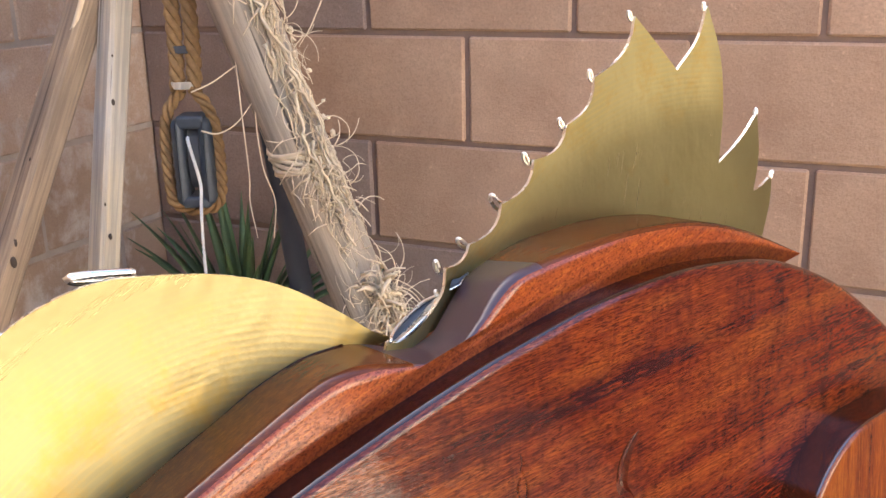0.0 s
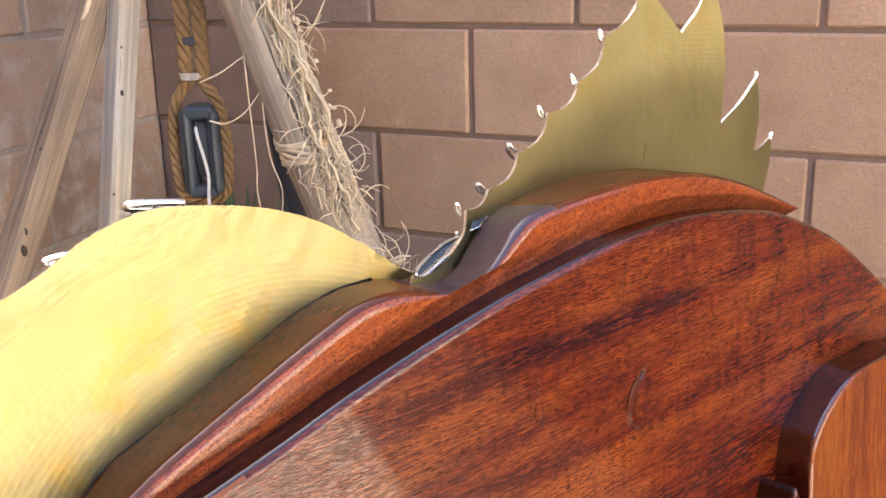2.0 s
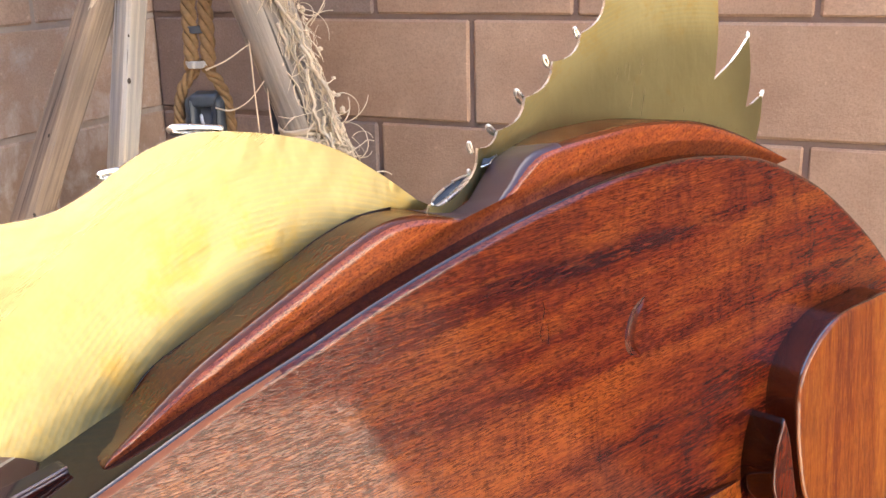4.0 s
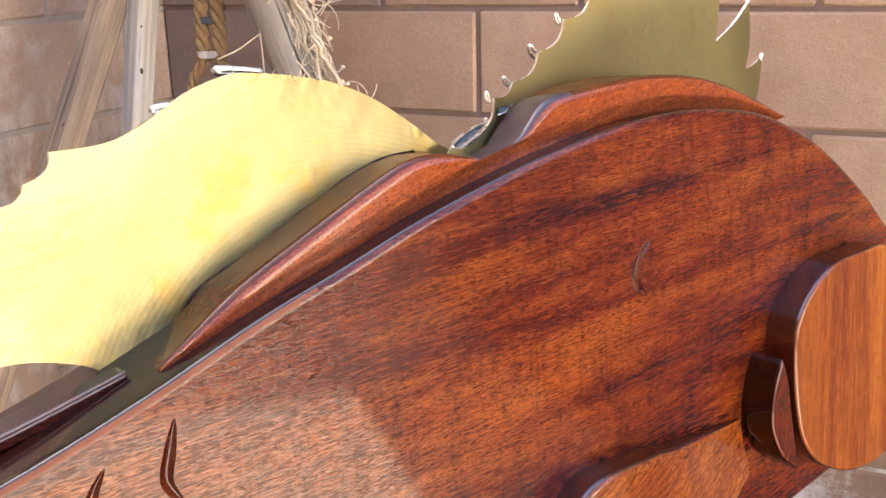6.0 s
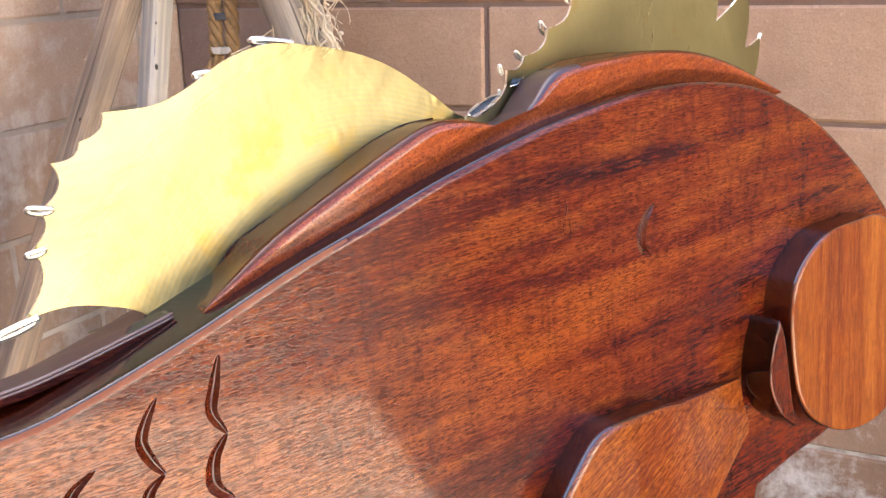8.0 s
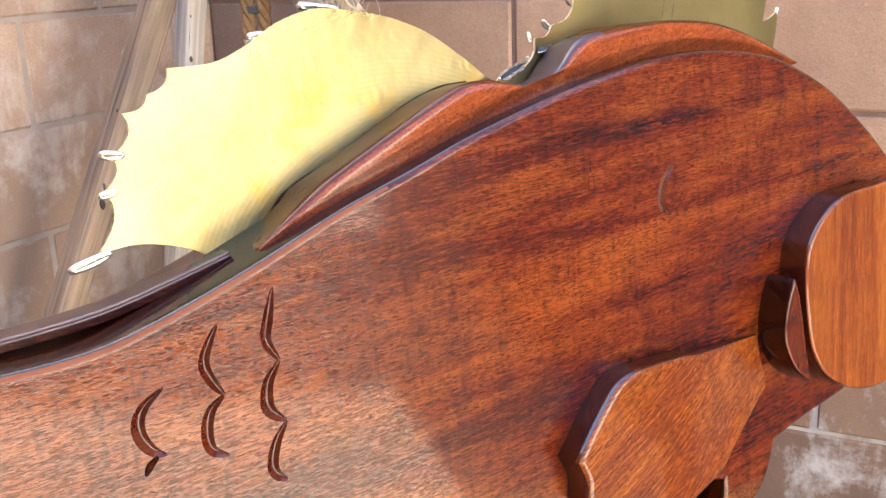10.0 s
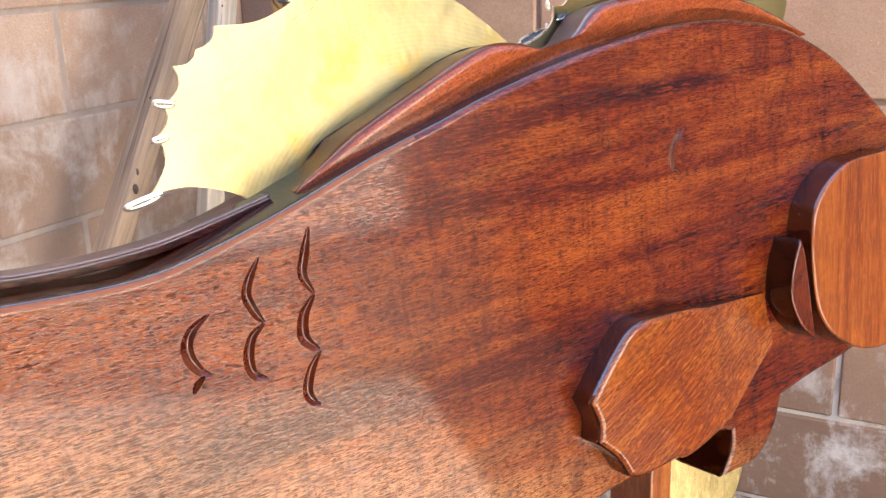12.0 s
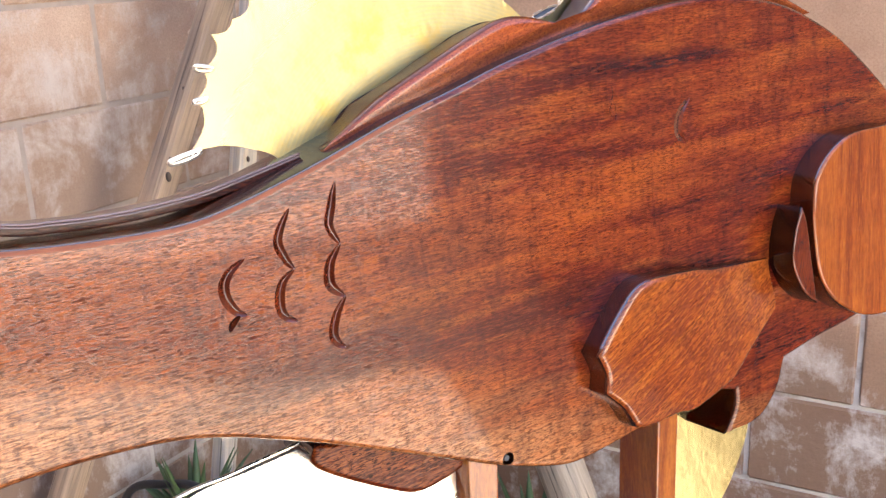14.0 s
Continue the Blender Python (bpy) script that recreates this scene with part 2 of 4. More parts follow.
def weathered_wood(name, grey, tan, lean=(0, 0, 0)):
    """Grey weathered wood; the grain runs along z, turned by `lean` degrees."""
    k = Nodes(name)
    base = k.coords((1, 1, 1), lean)
    grain = k.noise(k.add("ShaderNodeMapping", Vector=base, Scale=(12.0, 12.0, 0.35)).outputs[0], 9.0, 8.0, 0.7)
    patch = k.noise(base, 4.0, 3.0)
    cracks = k.noise(k.add("ShaderNodeMapping", Vector=base, Scale=(14.0, 14.0, 0.18)).outputs[0], 9.0, 3.0, 0.5)
    streak = k.noise(k.add("ShaderNodeMapping", Vector=base, Scale=(5.0, 5.0, 0.5)).outputs[0], 9.0, 4.0, 0.6)
    colour = k.mix(k.ramp(k.math("ADD", k.math("MULTIPLY", patch, 0.6), k.math("MULTIPLY", streak, 0.4)), (0.40, 0.0), (0.58, 1.0)), grey, tan)
    colour = k.mix(k.ramp(grain, (0.40, 0.6), (0.60, 0.0)), colour, tuple(c * 0.5 for c in grey))
    colour = k.mix(k.ramp(cracks, (0.31, 0.85), (0.36, 0.0)), colour, (0.05, 0.04, 0.03))
    return k.done(Base_Color=colour, Roughness=0.85, Normal=k.bump(k.math("ADD", grain, cracks), 0.6, 0.004))


def plain(name, a, b, rough=0.7, scale=30.0, bump=0.3, metal=0.0, shine=0.5):
    k = Nodes(name)
    n = k.noise(k.coords(), scale, 5.0, 0.6)
    return k.done(Base_Color=k.mix(n, a, b), Roughness=rough, Metallic=metal, Specular_IOR_Level=shine, Normal=k.bump(n, bump, 0.002))


MAHOGANY = mahogany("mahogany_body", 1.0, 0.82, relief=0.10, polish=0.03, warm=0.94, belly_sheen=0.82, gleam=1.58, pored=0.85, ribbed=0.55)
MAHOGANY_CREST = mahogany("mahogany_crest", 17.0, 1.85, 3.1, 0.04, 0.10, 0.085, 1.4, pored=0.22, speck=0.75, ribbed=0.2)
MAHOGANY_FIN = mahogany("mahogany_fin", 24.0, 1.5, 5.3, 0.07, 0.35, 0.055, 1.5, pored=0.8, ribbed=0.35)
MAHOGANY_UPRIGHT = mahogany("mahogany_upright", 88.0, 1.32, 7.7, 0.05, 0.80, 0.055, 1.52, pored=0.25, ribbed=0.12)
MAHOGANY_LID = mahogany("mahogany_lid", 80.0, 0.62, 9.1, 0.06, 0.3, pored=0.5)
PELVIC_WOOD = mahogany("mahogany_pelvic", 2.0, 0.62, 4.4, 0.10, 1.0, 0.08, 1.0, 0.0, 0.35, pored=1.2)
# the shade inside the carved cuts, put into a darker wood
GILL_SHADE = mahogany("mahogany_gill_shade", -8.0, 0.62, 9.1, 0.02, 0.2, 0.06, pored=0.3)
# near-black wood: holds the shade of the groove under the crest
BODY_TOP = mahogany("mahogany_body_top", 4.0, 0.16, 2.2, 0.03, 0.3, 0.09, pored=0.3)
# worn edge, made paler for the highlight on the upward bevel
EDGE_WORN_LIT = plain("worn_lit_edge", (0.170, 0.048, 0.018), (0.290, 0.105, 0.045), 0.36, 60.0, 0.1, 0.0, 0.25)
# darker copy of the wood; the shade of the side faces is in it
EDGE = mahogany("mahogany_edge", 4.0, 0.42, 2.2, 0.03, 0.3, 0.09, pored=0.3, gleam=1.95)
# the highlight on left-facing arrises, put into a pale colour
ARRIS_GLINT = plain("arris_glint", (0.34, 0.150, 0.085), (0.58, 0.33, 0.22), 0.22, 80.0, 0.1, 0.0, 0.8)
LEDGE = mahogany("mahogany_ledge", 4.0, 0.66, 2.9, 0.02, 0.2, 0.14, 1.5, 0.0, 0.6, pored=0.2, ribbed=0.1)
# the notch's dim reflections, put into a dark purple colour
SCOOP = plain("dark_scoop", (0.036, 0.015, 0.018), (0.060, 0.024, 0.027), 0.34, 60.0, 0.05, 0.0, 0.7)
# the lid's side faces, darker still for their shade
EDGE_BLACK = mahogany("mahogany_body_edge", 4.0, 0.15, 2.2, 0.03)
RAIL_RED = mahogany("mahogany_rail_face", -8.0, 0.35, 9.1, 0.02, 0.3, 0.10, 1.0, 0.0, 0.4)
LACQUER = plain("dark_lacquer", (0.030, 0.010, 0.012), (0.046, 0.017, 0.018), 0.12, 30.0, 0.02, 0.0, 0.6)
# for thin added tubes that stand in for highlight lines
BEAD = plain("glint_line", (0.10, 0.050, 0.045), (0.15, 0.080, 0.075), 0.10, 30.0, 0.02, 0.0, 1.0)
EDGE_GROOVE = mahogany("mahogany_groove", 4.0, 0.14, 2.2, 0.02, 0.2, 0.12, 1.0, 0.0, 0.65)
BRASS = brass_sheet("brass_sheet", 0.18, 0.038, 28.0, (0.316, 0.274, 0.138), (0.292, 0.240, 0.114), dents=0.20)
BRASS_TALL = brass_sheet("brass_sheet_upright", 0.22, 0.075, 75.0, (0.41, 0.35, 0.162), (0.31, 0.255, 0.10), (0.088, 0.0, -0.060), (0.177, 0.197), ripple=0.16)
# near-white metal that holds the glare on brass edges and lower fin
SILVER = polished_metal()
BLOCK = block_face("block_face", (0.39, 0.232, 0.143), (0.53, 0.345, 0.222), 0.0)
BLOCK_LIMY = block_face("block_face_limy", (0.46, 0.305, 0.205), (0.62, 0.455, 0.330), 0.62, 0.62)
# darker copy of the block colour that holds the corner's shade
BLOCK_SHADED = block_face("block_face_shaded", (0.235, 0.160, 0.122), (0.320, 0.225, 0.175), 0.06)
MORTAR = mortar_mat("mortar_brown", (0.24, 0.155, 0.115))
MORTAR_PALE = mortar_mat("mortar_pale", (0.42, 0.345, 0.28))
SOIL = plain("soil", (0.042, 0.030, 0.021), (0.066, 0.050, 0.036), 0.95, 18.0, 0.8)
PAVING = plain("bright_slab", (0.70, 0.59, 0.43), (0.78, 0.66, 0.49), 0.9, 9.0, 0.3)
LOW_WALL_DARK = plain("low_wall_dark", (0.046, 0.034, 0.018), (0.058, 0.044, 0.024), 0.8, 20.0, 0.3)
FENCE = plain("fence_dark", (0.046, 0.041, 0.046), (0.060, 0.054, 0.060), 0.8, 20.0, 0.3)
STUCCO = plain("tan_stucco", (0.84, 0.71, 0.54), (0.88, 0.81, 0.69), 0.9, 25.0, 0.5)
POST_GREY = weathered_wood("weathered_post", (0.60, 0.56, 0.50), (0.68, 0.58, 0.43), (4.0, -8.3, 0))
POST_PALE = weathered_wood("pale_log", (0.44, 0.37, 0.29), (0.56, 0.45, 0.32), (-8.2, 16.4, 0))
POST_TAN = weathered_wood("weathered_stake", (0.32, 0.235, 0.165), (0.50, 0.355, 0.225), (22.7, -9.7, 0))
KNOT = plain("knot_wood", (0.050, 0.035, 0.024), (0.110, 0.080, 0.055), 0.85, 120.0, 0.4)
PIPE = plain("dull_blue_grey", (0.045, 0.05, 0.06), (0.075, 0.08, 0.09), 0.6, 20.0, 0.3)
ROPE = plain("manila_rope", (0.15, 0.080, 0.030), (0.46, 0.28, 0.12), 0.85, 90.0, 0.6)
BLACK = plain("black_shell", (0.042, 0.052, 0.064), (0.075, 0.090, 0.105), 0.42, 60.0, 0.3)
CORD = plain("white_cord", (0.62, 0.62, 0.62), (0.80, 0.80, 0.78), 0.8, 400.0, 0.4)
STRAW = plain("dry_vine", (0.58, 0.45, 0.28), (0.86, 0.72, 0.52), 0.85, 60.0, 0.4)
LEAF = plain("yucca_leaf", (0.050, 0.100, 0.035), (0.12, 0.19, 0.075), 0.5, 40.0, 0.2)
HOSE = plain("black_hose", (0.012, 0.013, 0.016), (0.03, 0.032, 0.036), 0.5, 40.0, 0.2)


# ---- mesh helpers ----
def part(name, bm, material, parent=None, label="", smooth=None):
    """Links a bmesh as one mesh object."""
    me = bpy.data.meshes.new(name)
    bmesh.ops.recalc_face_normals(bm, faces=bm.faces)
    if smooth:
        for f in bm.faces:
            f.smooth = True
    bm.to_mesh(me)
    bm.free()
    for m in material if isinstance(material, tuple) else (material,):
        me.materials.append(m)
    ob = new(name, me)
    ob.parent = parent
    if label:
        tagged(ob, label)
    return ob


def spline(pts, closed=True, steps=6, corners=()):
    """A smooth line through pts (Catmull-Rom); corners: indices at which it keeps an angle."""
    n, out = len(pts), []
    P = [Vector(p) for p in pts]
    for i in range(n if closed else n - 1):
        p1, p2 = P[i], P[(i + 1) % n]
        p0 = P[(i - 1) % n] if (closed or i > 0) and i not in corners else 2 * p1 - p2
        j = (i + 1) % n
        p3 = P[(i + 2) % n] if (closed or i < n - 2) and j not in corners else 2 * p2 - p1
        for s in range(steps):
            t = s / steps
            out.append(0.5 * ((2 * p1) + (p2 - p0) * t + (2 * p0 - 5 * p1 + 4 * p2 - p3) * t * t + (3 * p1 - p0 - 3 * p2 + p3) * t ** 3))
    if not closed:
        out.append(P[-1].copy())
    return out


def area2(loop):
    return sum(a.x * b.y - b.x * a.y for a, b in zip(loop, loop[1:] + loop[:1])) / 2


def inset(loop, r, slim):
    """The loop moved inwards by r, times slim at each point."""
    n, out = len(loop), []
    for i in range(n):
        a, b = (loop[i] - loop[i - 1]).normalized(), (loop[(i + 1) % n] - loop[i]).normalized()
        na, nb = Vector((-a.y, a.x)), Vector((-b.y, b.x))
        m = na + nb
        m = m.normalized() if m.length > 1e-6 else na
        out.append(loop[i] + m * (r * slim[i] / max(0.5, m.dot(nb))))
    return out


def plate(outline, front, back, r=0.002, rb=None, segs=4, points=(), drop=None):
    """A board with this outline in (u, v), its front at depth y = -front(u), with edges rounded by r, less near the points; drop: how much lower its back lies."""
    loop = [Vector(p) for p in outline]
    if area2(loop) < 0:
        loop.reverse()
    fr = front if callable(front) else (lambda u, v: front)
    bk = back if callable(back) else (lambda u, v: back)
    slim = [min([1.0] + [0.04 + (p - Vector(q)).length / 0.030 for q in points]) for p in loop]
    bm = bmesh.new()
    rings = []
    for s in range(segs + 1):
        a = s / segs * math.pi / 2
        ins, dip = r * (1 - math.sin(a)), r * (1 - math.cos(a))
        rings.append([bm.verts.new((p.x, -(fr(p.x, p.y) - dip * k), p.y)) for p, k in zip(inset(loop, ins, slim), slim)])
    rb = r if rb is None else rb
    low = drop or (lambda p: 0.0)
    for share in (0.05, 0.95):
        rings.append([bm.verts.new((p.x, -((fr(p.x, p.y) - r * k) * (1 - share) + (bk(p.x, p.y) + rb * k) * share), p.y - low(p) * share)) for p, k in zip(loop, slim)])
    for s in range(segs + 1):
        a = (1 - s / segs) * math.pi / 2
        ins, dip = rb * (1 - math.sin(a)), rb * (1 - math.cos(a))
        rings.append([bm.verts.new((p.x, -(bk(p.x, p.y) + dip * k), p.y - low(p))) for p, k in zip(inset(loop, ins, slim), slim)])
    n = len(loop)
    for a, b in zip(rings, rings[1:]):
        for i in range(n):
            f = bm.faces.new((a[i], a[(i + 1) % n], b[(i + 1) % n], b[i]))
            f.smooth = True
    for ring in (rings[0], rings[-1]):
        bm.faces.new(ring)
    return bm


def sheet(outline, depth, thick=0.0014, strips=(-0.30, 0.16, 0.006)):
    """A thin metal sheet with this outline in (u, v), bent so that w = depth(u, v)."""
    loop = [Vector(p) for p in outline]
    bm = bmesh.new()
    bm.faces.new([bm.verts.new((p.x, 0, p.y)) for p in loop])
    u = strips[0]
    while u < strips[1]:
        geom = bm.verts[:] + bm.edges[:] + bm.faces[:]
        bmesh.ops.bisect_plane(bm, geom=geom, plane_co=(u, 0, 0), plane_no=(1, 0, 0), dist=1e-6)
        u += strips[2]
    v = -0.30
    while v < 0.18:
        geom = bm.verts[:] + bm.edges[:] + bm.faces[:]
        bmesh.ops.bisect_plane(bm, geom=geom, plane_co=(0, 0, v), plane_no=(0, 0, 1), dist=1e-6)
        v += 0.004
    bmesh.ops.triangulate(bm, faces=[f for f in bm.faces if len(f.verts) > 4])
    for f in bm.faces:
        f.smooth = True
    res = bmesh.ops.extrude_face_region(bm, geom=bm.faces[:])
    top = {g for g in res["geom"] if isinstance(g, bmesh.types.BMVert)}
    for vtx in bm.verts:
        vtx.co.y = -depth(vtx.co.x, vtx.co.z) + (thick if vtx in top else 0.0)
    bm.normal_update()
    for f in bm.faces:
        if abs(f.normal.y) < 0.6:
            f.material_index = 1
    for e in bm.edges:
        if len(e.link_faces) == 2 and e.calc_face_angle(0) > 0.6:
            e.smooth = False
    return bm


def tube(bm, line, radius, sides=8, cap=True):
    """Adds a tube along the line; radius: a number or a function of the way along it (0 to 1)."""
    line = [Vector(p) for p in line]
    n, rings = len(line), []
    normal = Vector((0.31, 0.95, 0.17))
    for i, p in enumerate(line):
        way = (line[min(i + 1, n - 1)] - line[max(i - 1, 0)]).normalized()
        normal = normal - way * normal.dot(way)
        if normal.length < 1e-4:
            normal = way.orthogonal()
        normal.normalize()
        side = way.cross(normal)
        r = radius(i / (n - 1)) if callable(radius) else radius
        rings.append([bm.verts.new(p + r * (math.cos(a) * normal + math.sin(a) * side)) for a in (2 * math.pi * s / sides for s in range(sides))])
    for a, b in zip(rings, rings[1:]):
        for i in range(sides):
            bm.faces.new((a[i], a[(i + 1) % sides], b[(i + 1) % sides], b[i])).smooth = True
    if cap:
        bm.faces.new(rings[0])
        bm.faces.new(rings[-1])
    return bm


def box(bm, x0, x1, y0, y1, z0, z1, bevel=0.0, segs=1):
    made = bmesh.ops.create_cube(bm, size=1.0)["verts"]
    bmesh.ops.scale(bm, vec=(x1 - x0, y1 - y0, z1 - z0), verts=made)
    bmesh.ops.translate(bm, vec=((x0 + x1) / 2, (y0 + y1) / 2, (z0 + z1) / 2), verts=made)
    if bevel:
        edges = list({e for v in made for e in v.link_edges})
        bmesh.ops.bevel(bm, geom=edges, offset=bevel, segments=segs, profile=0.5, affect="EDGES")
    return bm


# ---- ground, and unseen slab and walls added for the reflections ----
COURSE, LONG, JOINT = 0.2032, 0.4064, 0.010
# 17 courses: unseen height, added to keep the sun off the fish
CORNER_X, BACK_Y, WALL_COURSES = -0.753, 2.0, 17
bm = bmesh.new()
bmesh.ops.create_grid(bm, x_segments=1, y_segments=1, size=60)
tagged(part("ground", bm, SOIL), "bare brown soil of the yard", "ground", kind="structure")
# unseen slab, outlined to place the bright sheen on the body
bm = bmesh.new()
slab = bm.faces.new([bm.verts.new((x, y, 0.05)) for x, y in ((2.2, -5.0), (6.45, -5.0), (6.45, -2.2), (5.75, -0.85), (5.2, 0.1), (4.95, 1.03), (2.2, 1.03))])
for g in bmesh.ops.extrude_face_region(bm, geom=[slab])["geom"]:
    if isinstance(g, bmesh.types.BMVert):
        g.co.z = 0.004
tagged(part("pavement", bm, PAVING), "unseen pale slab added for bright reflections in wood and brass", "pavement", kind="structure")
# unseen low wall, added for the dark band in the reflections
bm = bmesh.new()
box(bm, 6.5, 6.6, -5.0, BACK_Y, 0.0, 0.60)
tagged(part("wall_low", bm, LOW_WALL_DARK), "unseen low dark wall added for a dark band in reflections", "wall", kind="structure")
# unseen far wall, added so brass and wood reflect something bright
bm = bmesh.new()
box(bm, 10.0, 10.2, -5.0, 1.80, 0.0, 5.2)
tagged(part("wall_far", bm, STUCCO), "unseen tan wall added far off for bright reflections", "wall", kind="structure")
# unseen wall, added to cover bright sky in the reflections
bm = bmesh.new()
box(bm, 10.0, 10.2, 1.80, BACK_Y, 0.0, 5.25)
tagged(part("wall_end", bm, BLOCK), "unseen brown wall added to close a bright gap in reflections", "wall", kind="structure")

# unseen dark wall, added to dim what wood and brass reflect
bm = bmesh.new()
box(bm, 2.2, 10.0, BACK_Y + 0.01, BACK_Y + 0.18, 0.0, 3.0)
tagged(part("wall_fence", bm, FENCE), "unseen dark wall added along the yard to dim reflections", "wall", kind="structure")

# ---- the fish sculpture ----
TURN_FISH = Matrix(((0.41997, -0.90478, -0.07070, 0.675), (0.90754, 0.41869, 0.03271, 0.617), (0.0, -0.07790, 0.99696, 1.387), (0, 0, 0, 1)))
fish = new("fish_sculpture")
fish.matrix_world = TURN_FISH
tagged(fish, "varnished mahogany fish sculpture with brass fins on two posts", "sculpture")

BODY = spline([(-0.46, 0.030), (-0.41, 0.018), (-0.354, 0.009), (-0.314, 0.006), (-0.285, 0.006), (-0.262, 0.010), (-0.224, 0.021), (-0.183, 0.035), (-0.149, 0.0445),
               (-0.117, 0.054), (-0.071, 0.0645), (-0.040, 0.070), (-0.005, 0.0745), (0.030, 0.0755), (0.060, 0.073), (0.092, 0.067), (0.120, 0.0565),
               (0.146, 0.0435), (0.174, 0.0245), (0.203, 0.001), (0.236, -0.034), (0.254, -0.072), (0.244, -0.108), (0.205, -0.131), (0.160, -0.141),
               (0.121, -0.145), (0.088, -0.150), (0.080, -0.169), (0.062, -0.183), (0.031, -0.184), (0.040, -0.170), (0.041, -0.158),
               (0.012, -0.153), (-0.049, -0.159), (-0.080, -0.162), (-0.100, -0.1605), (-0.135, -0.149), (-0.169, -0.134), (-0.200, -0.120),
               (-0.229, -0.107), (-0.256, -0.096), (-0.281, -0.087), (-0.305, -0.0815), (-0.340, -0.079), (-0.372, -0.080), (-0.42, -0.088), (-0.47, -0.102),
               (-0.49, -0.04)], steps=5, corners=(26, 29, 31))
BODY_BACK = -0.052
BODY_HIGH = [(-0.46, 0.030), (-0.354, 0.009), (-0.285, 0.006), (-0.262, 0.010), (-0.224, 0.021), (-0.183, 0.035)]


def along(line, u):
    return float(np.interp(u, [p[0] for p in line], [p[1] for p in line]))


def groove_cutter(path, wide, deep, lean=-0.35):
    """A tapered knife-cut along the path, to be taken out of the body's front."""
    line = spline(path, closed=False, steps=6)
    bm, rings, n = bmesh.new(), [], len(line)
    for i, p in enumerate(line):
        way = (line[min(i + 1, n - 1)] - line[max(i - 1, 0)]).normalized()
        side = Vector((-way.y, way.x))
        if side.x < 0:
            side = -side
        s = i / (n - 1)
        k = max(0.06, math.sin(math.pi * s) ** 0.55)
        a, b, low = p - side * wide * k / 2, p + side * wide * k / 2, p + side * wide * lean * k
        rings.append([bm.verts.new((a.x, -0.002, a.y)), bm.verts.new((b.x, -0.002, b.y)), bm.verts.new((b.x, 0.0, b.y)), bm.verts.new((low.x, deep * k, low.y)), bm.verts.new((a.x, 0.0, a.y))])
    for q, w in zip(rings, rings[1:]):
        for i in range(5):
            bm.faces.new((q[i], q[(i + 1) % 5], w[(i + 1) % 5], w[i]))
    bm.faces.new(rings[0])
    bm.faces.new(rings[-1])
    bmesh.ops.recalc_face_normals(bm, faces=bm.faces)
    return bm


def carve(bm, cutters):
    """The bmesh with the cutters taken out of it."""
    def temporary(b):
        me = bpy.data.meshes.new("temporary")
        b.to_mesh(me)
        b.free()
        return new("temporary", me)
    bmesh.ops.recalc_face_normals(bm, faces=bm.faces)
    whole = temporary(bm)
    knives = [temporary(c) for c in cutters]
    for knife in knives:
        mod = whole.modifiers.new("cut", "BOOLEAN")
        mod.object, mod.operation, mod.solver = knife, "DIFFERENCE", "EXACT"
    cut = bpy.data.meshes.new_from_object(whole.evaluated_get(bpy.context.evaluated_depsgraph_get()))
    out = bmesh.new()
    out.from_mesh(cut)
    for ob in (whole, *knives):
        bpy.data.objects.remove(ob)
    return out


GILLS = [
    ([(-0.2167, 0.0125), (-0.2198, 0.0020), (-0.2218, -0.0070), (-0.2172, -0.0158)], 0.0040),
    ([(-0.2172, -0.0150), (-0.2229, -0.0222), (-0.2246, -0.0298), (-0.2230, -0.0345), (-0.2173, -0.0394)], 0.0048),
    ([(-0.2173, -0.0388), (-0.2226, -0.0458), (-0.2254, -0.0540), (-0.2240, -0.0590), (-0.2200, -0.0622)], 0.0042),
    ([(-0.2396, 0.0045), (-0.2443, -0.0027), (-0.2466, -0.0095), (-0.2438, -0.0172), (-0.2403, -0.0222)], 0.0038),
    ([(-0.2403, -0.0216), (-0.2465, -0.0264), (-0.2489, -0.0338), (-0.2478, -0.0408), (-0.2415, -0.0449)], 0.0042),
    ([(-0.2621, -0.0125), (-0.2697, -0.0174), (-0.2727, -0.0225), (-0.2722, -0.0285), (-0.2688, -0.0340), (-0.2643, -0.0369)], 0.0044),
    ([(-0.2672, -0.0360), (-0.2708, -0.0388), (-0.2728, -0.0420)], 0.0026),
]
cutters = [groove_cutter(p, w * 1.15, 0.0026, 0.22) for p, w in GILLS]
cutters.append(groove_cutter([(0.0072, 0.0230), (0.0006, 0.0172), (-0.0027, 0.0100), (-0.0024, 0.0035), (0.0032, -0.0020)], 0.0062, 0.0014, 0.30))
# torn grain beside it
for path, wide in (([(-0.0508, 0.0345), (-0.0499, 0.0312), (-0.0508, 0.0285), (-0.0495, 0.0262)], 0.0016), ([(-0.0512, 0.0268), (-0.0528, 0.0230), (-0.0520, 0.0195)], 0.0013), ([(-0.0492, 0.0252), (-0.0484, 0.0212), (-0.0494, 0.0172)], 0.0015)):
    cutters.append(groove_cutter(path, wide, 0.0005, 0.2))
hole = bmesh.new()
bmesh.ops.create_cone(hole, segments=20, radius1=0.0036, radius2=0.0036, depth=0.008, cap_ends=True, matrix=Matrix.Translation((-0.135, 0.002, -0.1445)) @ Matrix.Rotation(radians(90), 4, "X"))
cutters.append(hole)
